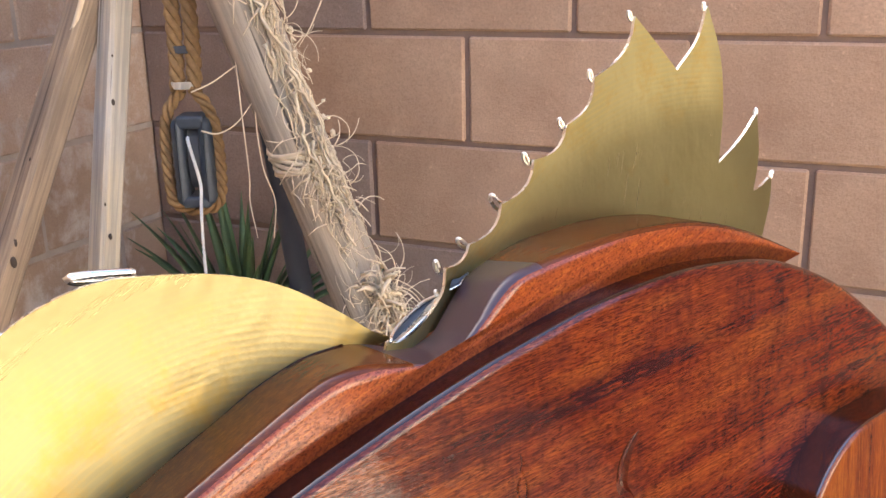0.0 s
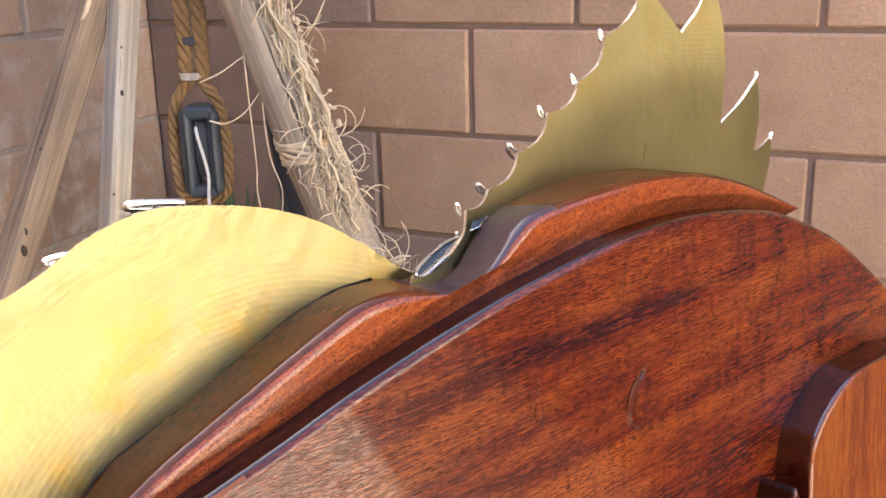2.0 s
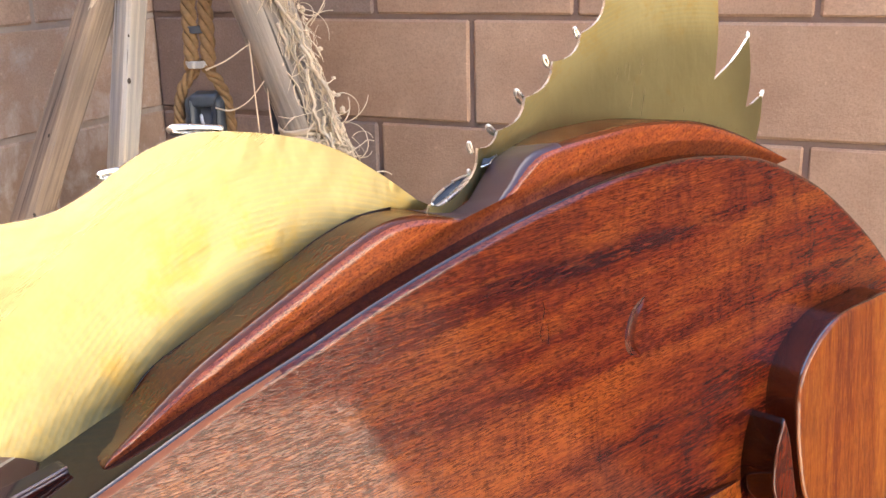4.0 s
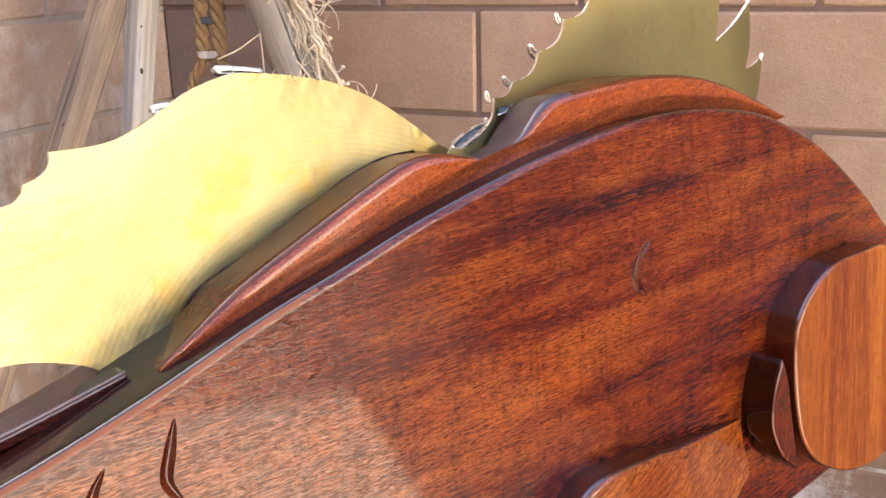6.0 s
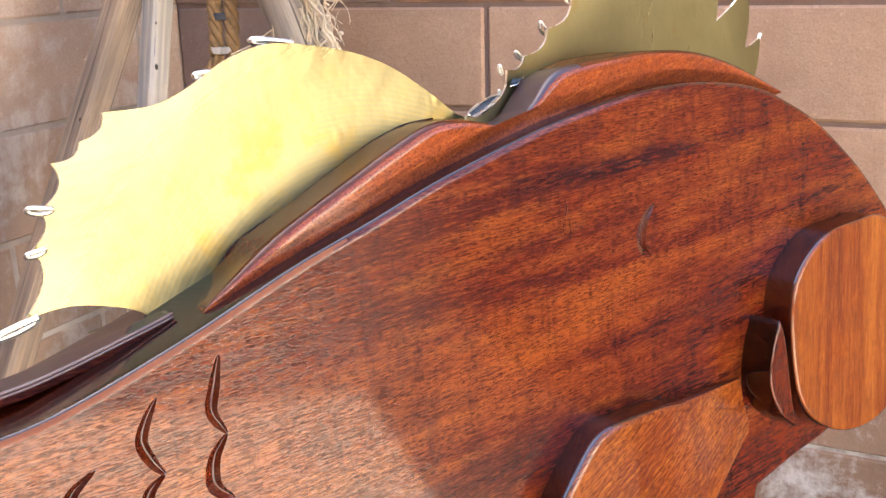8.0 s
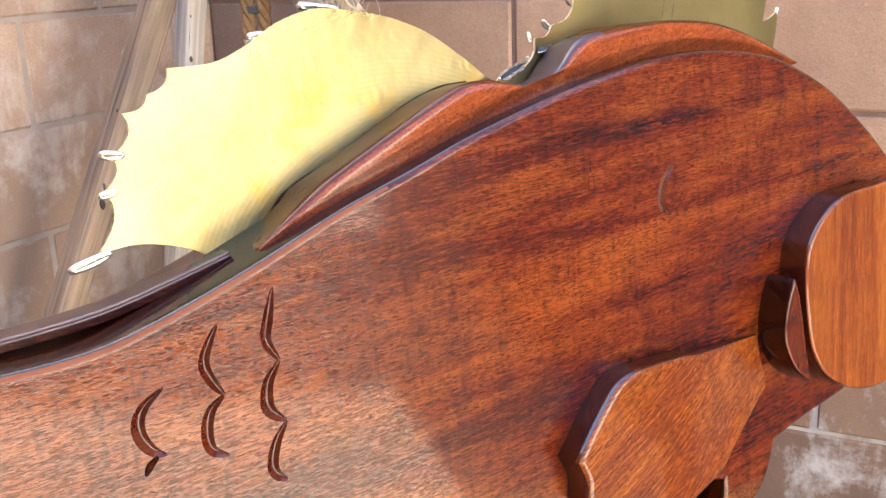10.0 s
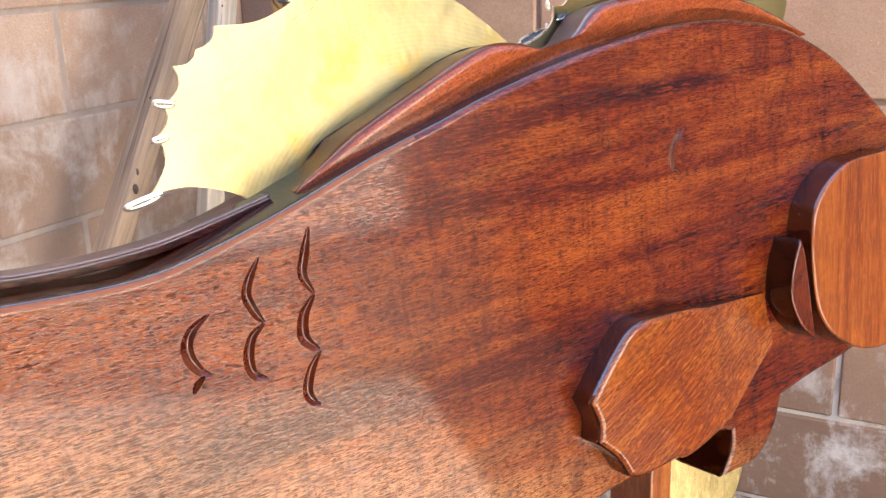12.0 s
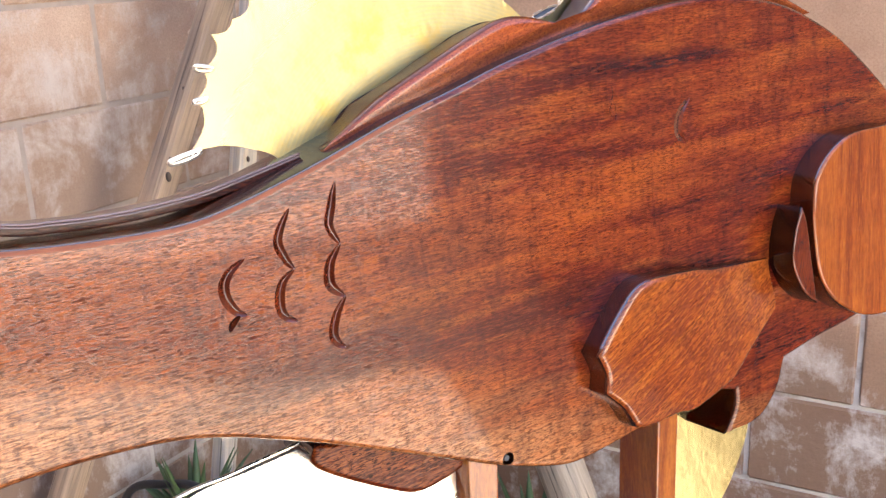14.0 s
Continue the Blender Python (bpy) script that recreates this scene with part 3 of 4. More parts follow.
def edge_marked(bm, steep=0.70, lip=0.0):
    """Marks the edge grain for the second material, which holds its darker stain and its shade, and the left arris
    before it for the third, whose pale colour holds a highlight.
    """
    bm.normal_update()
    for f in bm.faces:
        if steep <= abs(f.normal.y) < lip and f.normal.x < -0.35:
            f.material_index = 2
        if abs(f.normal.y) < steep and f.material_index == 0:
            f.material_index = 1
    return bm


board = carve(plate(BODY, 0.0, BODY_BACK, 0.0031, 0.003, 7), cutters)
for f in board.faces:
    c = f.calc_center_median()
    if 0.0001 < c.y < 0.006 and (-0.282 < c.x < -0.212 and -0.066 < c.z < min(0.0135, along(BODY_HIGH, c.x) - 0.0045) or -0.010 < c.x < 0.012 and -0.006 < c.z < 0.027):
        f.material_index = 2
edge_marked(board, 0.55)
for f in board.faces:
    if f.material_index == 0 and f.normal.z > 0.2 and f.normal.y > -0.97 and f.calc_center_median().x < -0.165:
        f.material_index = 3
body = part("body", board, (MAHOGANY, BODY_TOP, GILL_SHADE, EDGE_WORN_LIT), fish, "glossy red-brown body board with carved gill lines")
bm = bmesh.new()
bmesh.ops.create_cone(bm, segments=16, radius1=0.0019, radius2=0.0015, depth=0.002, cap_ends=True, matrix=Matrix.Translation((-0.135, 0.0022, -0.1445)) @ Matrix.Rotation(radians(90), 4, "X"))
# ridges added for the glint at the bottom of the gill cuts
for path, wide in GILLS[:6]:
    line = spline(path, closed=False, steps=5)
    ridge = tube(bmesh.new(), [Vector((p.x + 0.25 * wide * math.sin(math.pi * i / (len(line) - 1)) ** 0.55, 0.0025 * math.sin(math.pi * i / (len(line) - 1)) ** 0.55, p.y)) for i, p in enumerate(line)], lambda s: 0.0001 + 0.0003 * math.sin(math.pi * s), 6)
    part("gill_ridge", ridge, BEAD, body, "thin ridge added for the glint in a gill line", smooth=True)
part("screw_head", bm, PIPE, body, "small steel screw sunk in a hole")

CREST_LOW = [(-0.2140, 0.0240), (-0.2017, 0.0287), (-0.1904, 0.0330), (-0.1787, 0.0371), (-0.1541, 0.0452), (-0.1430, 0.0488), (-0.1250, 0.0546), (-0.0992, 0.0612), (-0.0759, 0.0660), (-0.0512, 0.0712),
             (-0.0232, 0.0748), (0.0075, 0.0770), (0.0414, 0.0770), (0.0792, 0.0713), (0.1060, 0.0655), (0.1285, 0.0605)]
CREST_HIGH = [(-0.2130, 0.0262), (-0.2040, 0.0316), (-0.1894, 0.0402), (-0.1775, 0.0465), (-0.1527, 0.0573), (-0.1262, 0.0684), (-0.1100, 0.0738), (-0.0960, 0.0742), (-0.0812, 0.0708), (-0.0690, 0.0688),
              (-0.0615, 0.0716), (-0.0534, 0.0768), (-0.0449, 0.0838), (-0.0364, 0.0880), (-0.0222, 0.0897), (-0.0043, 0.0908), (0.0246, 0.0912), (0.0601, 0.0872), (0.0957, 0.0762)]
# height of the ledge where the brass sheets stand in it
LEDGE_LINE = [(-0.2085, 0.0205), (-0.1975, 0.0292), (-0.1856, 0.0398), (-0.1616, 0.0492), (-0.1440, 0.0575), (-0.1321, 0.0624), (-0.1225, 0.0668), (-0.1115, 0.0703), (-0.1015, 0.0724), (-0.0880, 0.0728),
              (-0.0767, 0.0700), (-0.0670, 0.0680), (-0.0570, 0.0706), (-0.0480, 0.0770), (-0.0391, 0.0832), (-0.0233, 0.0872), (-0.0082, 0.0902), (0.0239, 0.0908), (0.0412, 0.0898), (0.0601, 0.0868)]
CREST = spline(CREST_LOW + CREST_HIGH[::-1], steps=5, corners=(len(CREST_LOW) - 1,))


def crest_back(u, v):
    if u < -0.064:
        return -0.0305 - 0.0110 * max(0.0, min(1.0, (-0.073 - u) / 0.008))
    return -0.0305 - 0.0095 * max(0.0, min(1.0, (u + 0.060) / 0.035)) - 0.0100 * max(0.0, min(1.0, (u + 0.025) / 0.025))


def crest_sink(p):
    """The ledge falls to its own line at the back, and the underside runs down into the body."""
    fade = max(0.0, min(1.0, (0.070 - p.x) / 0.030))
    if p.y > (along(CREST_HIGH, p.x) + along(CREST_LOW, p.x)) / 2:
        return (p.y - along(LEDGE_LINE, p.x)) * fade
    return 0.006 * fade


board = edge_marked(plate(CREST, -0.0105, crest_back, 0.0042, 0.0006, 9, [(0.1285, 0.0605), (-0.2140, 0.0245), (-0.0690, 0.0680)], crest_sink), 0.78)
# the notch faces take the colour that stands for their dimness
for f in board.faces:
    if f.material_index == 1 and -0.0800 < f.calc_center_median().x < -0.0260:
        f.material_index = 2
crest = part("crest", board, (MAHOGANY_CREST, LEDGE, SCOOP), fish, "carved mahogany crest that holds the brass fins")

RAIL_TOP = spline([(-0.2215, 0.0232), (-0.230, 0.0212), (-0.243, 0.0183), (-0.260, 0.0147), (-0.274, 0.0125), (-0.295, 0.0112), (-0.313, 0.0110), (-0.330, 0.0120), (-0.348, 0.0142), (-0.40, 0.027), (-0.455, 0.046)], closed=False, steps=5)
RAIL_TOP = [Vector((p.x, p.y + 0.0006)) for p in RAIL_TOP]
RAIL_FOOT = [Vector((p.x, p.y - 0.0046)) for p in reversed(RAIL_TOP)]


def rail_back(u, v):
    return -0.0355 + 0.007 * max(0.0, min(1.0, (u + 0.262) / 0.040))


rail = part("rail", edge_marked(plate(RAIL_TOP + RAIL_FOOT, -0.0210, rail_back, 0.0007, 0.0007, 3)), (RAIL_RED, LACQUER), fish, "slim dark polished rail along the back")
# two beads added for the sky's reflection on the rail edge
for lower in (0.0001, 0.0013):
    part("bead", tube(bmesh.new(), [Vector((p.x, 0.0212, p.y - lower)) for p in RAIL_TOP], 0.00055, 8), BEAD, rail, "thin glossy bead added for the glint along the rail", smooth=True)



def lifted(u, v):
    return 0.0008 + 0.0132 * min(1.0, max(0.0, (0.072 - u) / 0.085)) ** 0.8


PECTORAL = spline([(0.0700, -0.0812), (0.0440, -0.0775), (0.0125, -0.0738), (-0.0034, -0.0705), (-0.0250, -0.0685), (-0.0490, -0.0690), (-0.0645, -0.0806), (-0.0822, -0.1005), (-0.0768, -0.1128), (-0.0778, -0.1230),
                   (-0.0668, -0.1330), (-0.0625, -0.1385), (-0.0570, -0.1478), (-0.0470, -0.1510), (-0.0231, -0.1503), (-0.0120, -0.1520), (0.0025, -0.1512), (0.0302, -0.1466), (0.0610, -0.1262), (0.0773, -0.1144), (0.0755, -0.0980)],
                  steps=5, corners=(0, 7, 9, 12, 17))
part("pectoral_fin", edge_marked(plate(PECTORAL, lifted, -0.003, 0.0036, 0.0, 7, [(0.0700, -0.0812), (0.0773, -0.1144)]), 0.68, 0.88), (MAHOGANY_FIN, EDGE, ARRIS_GLINT), fish, "raised orange-brown wooden fin with a scalloped edge")

DISC = spline([(0.183, -0.014), (0.160, -0.0125), (0.130, -0.0135), (0.109, -0.0225), (0.0965, -0.036), (0.0935, -0.054), (0.0955, -0.077), (0.1015, -0.099), (0.118, -0.1175), (0.150, -0.1335),
               (0.185, -0.136), (0.212, -0.122), (0.226, -0.095), (0.228, -0.062), (0.215, -0.030)], steps=5)
part("eye_disc", edge_marked(plate(DISC, 0.0172, -0.002, 0.0022, 0.0, 6), 0.60, 0.90), (MAHOGANY_UPRIGHT, EDGE, ARRIS_GLINT), fish, "thick rounded disc of brighter orange wood")
LID = spline([(0.082, -0.0500), (0.0755, -0.064), (0.0730, -0.082), (0.082, -0.1005), (0.096, -0.1125), (0.0915, -0.088), (0.0865, -0.061)], steps=5, corners=(0, 4))
part("eye_lid", edge_marked(plate(LID, 0.0176, -0.002, 0.0012, 0.0), 0.50, 0.90), (MAHOGANY_LID, EDGE_BLACK, ARRIS_GLINT), fish, "small dark crescent block beside the disc")

PELVIC = spline([(-0.2345, -0.1100), (-0.2362, -0.1185), (-0.2241, -0.1290), (-0.1946, -0.1466), (-0.1802, -0.1523), (-0.1645, -0.1510), (-0.1530, -0.1480), (-0.150, -0.138), (-0.190, -0.118)], steps=5, corners=(0, 6, 7))
part("pelvic_base", edge_marked(plate(PELVIC, -0.014, -0.046, 0.0030, None, 6), 0.5), (PELVIC_WOOD, EDGE), fish, "carved wooden root of the lower brass fin")


def scallops(tips, deep, steps=6):
    """A toothed edge: hollow arcs between the tips, to the left of the way along them."""
    out = []
    for (a, b), k in zip(zip(tips, tips[1:]), deep):
        a, b = Vector(a), Vector(b)
        side = Vector((-(b - a).y, (b - a).x))
        for s in range(steps):
            t = s / steps
            out.append(a.lerp(b, t) + side * (k * math.sin(math.pi * t ** 0.8)))
    out.append(Vector(tips[-1]))
    return out


UPPER_LEFT = spline([(-0.0690, 0.0702), (-0.076, 0.0742), (-0.083, 0.0800), (-0.091, 0.0862), (-0.104, 0.0950), (-0.117, 0.1010), (-0.132, 0.1055), (-0.153, 0.1092), (-0.166, 0.1092), (-0.181, 0.1050), (-0.196, 0.0972), (-0.210, 0.0925), (-0.2280, 0.0922)], closed=False, steps=5)
TEETH_LEFT = scallops([(-0.2280, 0.0922), (-0.2372, 0.0836), (-0.2475, 0.0780), (-0.2535, 0.0632), (-0.2580, 0.0512), (-0.2640, 0.0297)], (0.22, 0.22, 0.26, 0.22, 0.20))
FOOT_LEFT = spline([(-0.2640, 0.0297), (-0.248, 0.0300), (-0.2290, 0.0241), (-0.2160, 0.0160), (-0.200, 0.0190), (-0.180, 0.029), (-0.150, 0.042), (-0.125, 0.056), (-0.100, 0.0655), (-0.086, 0.0690), (-0.0690, 0.0692)], closed=False, steps=4)
LEFT_FIN = UPPER_LEFT[:-1] + TEETH_LEFT[:-1] + FOOT_LEFT[:-1]


def left_bend(u, v):
    rise = max(0.0, v - along(LEDGE_LINE, u))
    return -0.0405 - 0.016 * (u + 0.16) + 0.0020 * max(0.0, 1 - rise / 0.036) ** 2 + 0.7 * max(0.0, u + 0.112) ** 2


# a dark tube drawn for the contact shade where brass meets crest
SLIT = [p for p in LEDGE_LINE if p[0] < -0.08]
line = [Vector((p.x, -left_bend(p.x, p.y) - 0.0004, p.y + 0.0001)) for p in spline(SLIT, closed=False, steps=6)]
part("slit", tube(bmesh.new(), line, 0.0003, 6), EDGE_GROOVE, crest, "dark line drawn for the shaded slit at the brass foot", smooth=True)
left_fin = part("fin", sheet(LEFT_FIN, left_bend), (BRASS, SILVER), fish, "bright brushed brass fin sheet with a toothed edge")

TEETH_RIGHT = scallops([(-0.0465, 0.0890), (-0.0330, 0.0940), (-0.0160, 0.1050), (0.0020, 0.1180), (0.0205, 0.1280), (0.0370, 0.1440), (0.0615, 0.1650)][::-1], (0.17, 0.20, 0.2, 0.2, 0.2, 0.2))
RIGHT_TOP = spline([(0.140, 0.062), (0.1455, 0.076), (0.1475, 0.0890)], closed=False, steps=4)[:-1] + spline([(0.1475, 0.0890), (0.139, 0.0850), (0.1335, 0.0840)], closed=False, steps=3)[:-1] \
    + spline([(0.1335, 0.0840), (0.1375, 0.100), (0.1365, 0.1185)], closed=False, steps=4)[:-1] + spline([(0.1365, 0.1185), (0.124, 0.1080), (0.1105, 0.1000)], closed=False, steps=4)[:-1] \
    + spline([(0.1105, 0.1000), (0.1135, 0.122), (0.1125, 0.145), (0.1050, 0.1665)], closed=False, steps=4)[:-1] + spline([(0.1050, 0.1665), (0.0985, 0.153), (0.0860, 0.1420)], closed=False, steps=4)[:-1] \
    + spline([(0.0860, 0.1420), (0.0725, 0.155), (0.0615, 0.1650)], closed=False, steps=4)[:-1]
RIGHT_FOOT = spline([(-0.0465, 0.0890), (-0.0490, 0.0815), (-0.0570, 0.0763), (-0.0650, 0.0730), (-0.0720, 0.0717), (-0.0775, 0.0725), (-0.0775, 0.0620), (-0.055, 0.062), (-0.030, 0.076), (0.005, 0.084), (0.045, 0.083), (0.085, 0.076), (0.140, 0.062)], closed=False, steps=4)
RIGHT_FIN = [Vector((p.x + 0.052 * max(0.0, p.x - 0.09), p.y)) for p in RIGHT_TOP + TEETH_RIGHT[:-1] + RIGHT_FOOT[:-1]]


def right_bend(u, v):
    near = max(0.0, min(1.0, (u + 0.0775) / 0.05))
    return -0.0290 - 0.0095 * near * near * (3 - 2 * near) - 0.003 * math.sin(max(0, min(1, (u + 0.03) / 0.16)) * math.pi)


right_fin = part("fin", sheet(RIGHT_FIN, right_bend), (BRASS_TALL, SILVER), fish, "dull olive brass fin with hooked points")


def curled_tip(u, v, w, length, angle, parent, thick=0.0007):
    """A tooth's end, beaten into a narrow loop of polished metal."""
    a = radians(angle)
    way, side = Vector((math.cos(a), 0, math.sin(a))), Vector((-math.sin(a) * 0.8, 0.45, math.cos(a) * 0.8))
    line = [Vector((u, -w, v)) + way * (length * (0.5 - 0.5 * math.cos(s))) + side * (min(0.26 * length, 0.0022) * math.sin(s) * (0.6 + 0.4 * math.cos(s / 2))) for s in (2 * math.pi * i / 18 for i in range(19))]
    bm = tube(bmesh.new(), line, max(thick, 0.045 * length), 6, cap=False)
    return part("curled_tip", bm, SILVER, parent, "white-shining curled tip", smooth=True)


for u, v, w, length, angle in [(-0.1490, 0.1092, -0.0445, 0.0180, 173), (-0.1860, 0.1018, -0.041, 0.0070, 186), (-0.2510, 0.0640, -0.0345, 0.0082, 172), (-0.2555, 0.0517, -0.0340, 0.0066, 190), (-0.2620, 0.0302, -0.0330, 0.0150, 194)]:
    curled_tip(u, v, w, length, angle, left_fin, 0.0013 if length > 0.014 else 0.0009)
for u, v, w, length, angle in [(-0.0120, 0.1020, -0.043, 0.0085, 132), (-0.0315, 0.0925, -0.041, 0.0060, 140), (-0.0465, 0.0872, -0.039, 0.0045, 110), (-0.0450, 0.0775, -0.0420, 0.0030, 120), (0.0025, 0.1160, -0.043, 0.0055, 125), (0.0210, 0.1265, -0.043, 0.0048, 120),
                               (0.0375, 0.1425, -0.043, 0.0045, 110), (0.0615, 0.1635, -0.043, 0.0040, 120), (0.1056, 0.1645, -0.041, 0.0035, 110), (0.1386, 0.1170, -0.0392, 0.0035, 80), (0.1498, 0.0875, -0.0390, 0.0035, 60)]:
    curled_tip(u, v, w, length, angle, right_fin)
LIP = spline([(-0.0768, 0.0285, 0.0728), (-0.0720, 0.0287, 0.0720), (-0.0570, 0.0330, 0.0762), (-0.0480, 0.0390, 0.0785), (-0.0430, 0.0430, 0.0778)], closed=False, steps=5)
RIM = spline([(-0.0768, 0.0285, 0.0728), (-0.0720, 0.0330, 0.0742), (-0.0600, 0.0390, 0.0764), (-0.0510, 0.0420, 0.0778), (-0.0430, 0.0430, 0.0779)], closed=False, steps=5)


def between(share, sink=0.0):
    return [a.lerp(b, share) - Vector((0, 0, sink * math.sin(math.pi * i / (len(LIP) - 1)))) for i, (a, b) in enumerate(zip(LIP, RIM))]


def ribbon(lines, thick=0.0006):
    """A thin strip of metal through these lines, one beside the other."""
    bm = bmesh.new()
    rows = [[bm.verts.new(p) for p in line] for line in lines]
    for a, b in zip(rows, rows[1:]):
        for i in range(len(a) - 1):
            bm.faces.new((a[i], a[i + 1], b[i + 1], b[i])).smooth = True
    res = bmesh.ops.extrude_face_region(bm, geom=bm.faces[:])
    bmesh.ops.translate(bm, vec=(0, thick, -thick * 0.3), verts=[g for g in res["geom"] if isinstance(g, bmesh.types.BMVert)])
    return bm


part("fin_lip", ribbon([between(0.0), between(0.25, 0.0004), between(0.52, 0.0010)]), SILVER, right_fin, "wide shining lip in the notch")
part("fin_lip", tube(bmesh.new(), RIM, 0.0006, 6), SILVER, right_fin, "thin rolled lip in the notch", smooth=True)
# the fold's dim inside, put into a dark blue-grey colour
part("inner_sheet", ribbon([between(0.52, 0.0011), between(0.7, 0.0020), between(1.0, 0.0004)]), PIPE, right_fin, "strip coloured dark for the dim inside of the fold")
# a dark strip just before the brass, for a shaded opening
SLOT = [[Vector((-0.0470, 0.0338, 0.0820)), Vector((-0.0420, 0.0348, 0.0822)), Vector((-0.0360, 0.0366, 0.0850))], [Vector((-0.0452, 0.0342, 0.0850)), Vector((-0.0410, 0.0351, 0.0846)), Vector((-0.0358, 0.0366, 0.0853))]]
part("inner_sheet", ribbon(SLOT, 0.0003), PIPE, right_fin, "dark strip laid on for the shaded slot in the fold")
part("fin_lip", tube(bmesh.new(), SLOT[0], 0.0004, 6), SILVER, right_fin, "thin rolled lip under the slot", smooth=True)

# lower brass fins
LOWER_FRONT = spline([(-0.234, -0.1155), (-0.262, -0.1180), (-0.290, -0.1205), (-0.330, -0.135), (-0.335, -0.175), (-0.290, -0.215), (-0.22, -0.225), (-0.165, -0.205), (-0.152, -0.150), (-0.19, -0.120)], steps=5, corners=(0, 8))
# brass fin given the near-white metal for its glare
part("lower_fin", sheet(LOWER_FRONT, lambda u, v: -0.030 - 0.17 * (v + 0.112), 0.0020, strips=(-0.34, -0.15, 0.008)), (SILVER, PIPE), fish, "lower brass fin coloured near-white for its glare")
LOWER_BACK = spline([(0.000, -0.150), (-0.005, -0.26), (0.030, -0.275), (0.060, -0.247), (0.076, -0.222), (0.084, -0.200), (0.082, -0.170), (0.050, -0.150)], steps=5, corners=(0, 1, 7))
part("lower_fin", sheet(LOWER_BACK, lambda u, v: -0.032 + 0.12 * (u - 0.04), strips=(0.0, 0.08, 0.01)), (BRASS, SILVER), fish, "bright yellow brass fin below the head")


RIM_LOW = [(-0.2340, 0.0300, -0.1128), (-0.2437, 0.0300, -0.1140), (-0.2580, 0.0300, -0.1155), (-0.2725, 0.0300, -0.1172), (-0.2941, 0.0310, -0.1195), (-0.3350, 0.0330, -0.1320)]
part("rim", tube(bmesh.new(), spline(RIM_LOW, closed=False, steps=5), 0.0011, 8), SILVER, fish, "bright rolled rim of the lower fin", smooth=True)

# posts that carry the fish, upright in the world
def post(u, w, width, depth, top_v):
    foot = TURN_FISH @ Vector((u, -w, top_v))
    bm = bmesh.new()
    box(bm, -width / 2, width / 2, 0.0, depth, -foot.z, 0.0, 0.0012, 2)
    turn = Matrix.Translation(foot) @ Matrix(((0.41997, -0.90754, 0, 0), (0.90754, 0.41997, 0, 0), (0, 0, 1, 0), (0, 0, 0, 1)))
    bmesh.ops.transform(bm, matrix=TURN_FISH.inverted() @ turn, verts=bm.verts)
    return part("post", bm, MAHOGANY_UPRIGHT, fish, "square mahogany post under the body")


post(-0.0060, -0.010, 0.0170, 0.032, -0.140)
post(-0.1425, -0.010, 0.0190, 0.030, -0.130)


# ---- stakes, rope and plants in the corner ----
def lerp_line(a, b, z0, z1, n=24):
    a, b = Vector(a), Vector(b)
    way = (b - a) / (b.z - a.z)
    return [a + way * (z0 - a.z) + way * ((z1 - z0) * i / (n - 1)) for i in range(n)]


def stake(name, a, b, z1, radius, flat, mat, label, seed, category="stake"):
    """A rough stake from the ground to z1 along the line through a and b; flat: how square it is."""
    rnd = random.Random(seed)
    line = lerp_line(a, b, 0.0, z1, 30)
    ph = [rnd.uniform(0, 6.28) for _ in range(6)]
    bm, rings, sides = bmesh.new(), [], 20
    way = (line[-1] - line[0]).normalized()
    nx = way.orthogonal().normalized()
    ny = way.cross(nx)
    for i, p in enumerate(line):
        ring = []
        for s in range(sides):
            ang = 2 * math.pi * s / sides
            q = 1 / max(abs(math.cos(ang)), abs(math.sin(ang)))
            r = radius * ((1 - flat) + flat * min(q, 1.3)) * (1 + (1 - 0.7 * flat) * (0.05 * math.sin(3 * ang + ph[0] + i * 0.1) + 0.05 * math.sin(i * 0.45 + ph[1] + ang) + 0.02 * rnd.uniform(-1, 1)))
            ring.append(bm.verts.new(p + r * (math.cos(ang + 0.6) * nx + math.sin(ang + 0.6) * ny)))
        rings.append(ring)
    for q, w in zip(rings, rings[1:]):
        for s in range(sides):
            bm.faces.new((q[s], q[(s + 1) % sides], w[(s + 1) % sides], w[s])).smooth = flat < 0.6
    bm.faces.new(rings[0])
    bm.faces.new(rings[-1])
    return tagged(part(name, bm, mat), label, category)


def crack(parent, a, b, radius, stretches, across):
    """Long drying cracks along the side that faces the yard."""
    for z0, z1 in stretches:
        line = [p + TOWARDS * (radius * 0.97) + ACROSS * across for p in lerp_line(a, b, z0, z1, 10)]
        part("crack", tube(bmesh.new(), line, lambda s: 0.0005 + 0.0020 * math.sin(math.pi * s), 5), KNOT, parent, "dark drying crack")


ACROSS, TOWARDS = Vector((0.902, 0.431, 0)), Vector((0.431, -0.902, 0))
square_post = stake("wooden_post", (-0.435, 1.592, 1.506), (-0.603, 1.511, 0.36), 2.3, 0.0215, 0.9, POST_GREY, "grey weathered square post leaning in the corner", 1, "post")
tan_stake = stake("wooden_stake", (-0.484, 1.581, 1.506), (-0.66, 1.184, 0.555), 2.3, 0.027, 0.7, POST_TAN, "rough tan stake leaning beside the block wall", 2)
VINE_A, VINE_B = Vector((-0.198, 1.600, 1.505)), Vector((0.126, 1.756, 0.418))
vine_stake = stake("wooden_stake", VINE_A, VINE_B, 2.3, 0.046, 0.2, POST_PALE, "thick pale stake wrapped in dry vine", 3)
crack(square_post, (-0.435, 1.592, 1.506), (-0.603, 1.511, 0.36), 0.0235, ((1.30, 1.46), (1.05, 1.22), (1.52, 1.72)), 0.006)
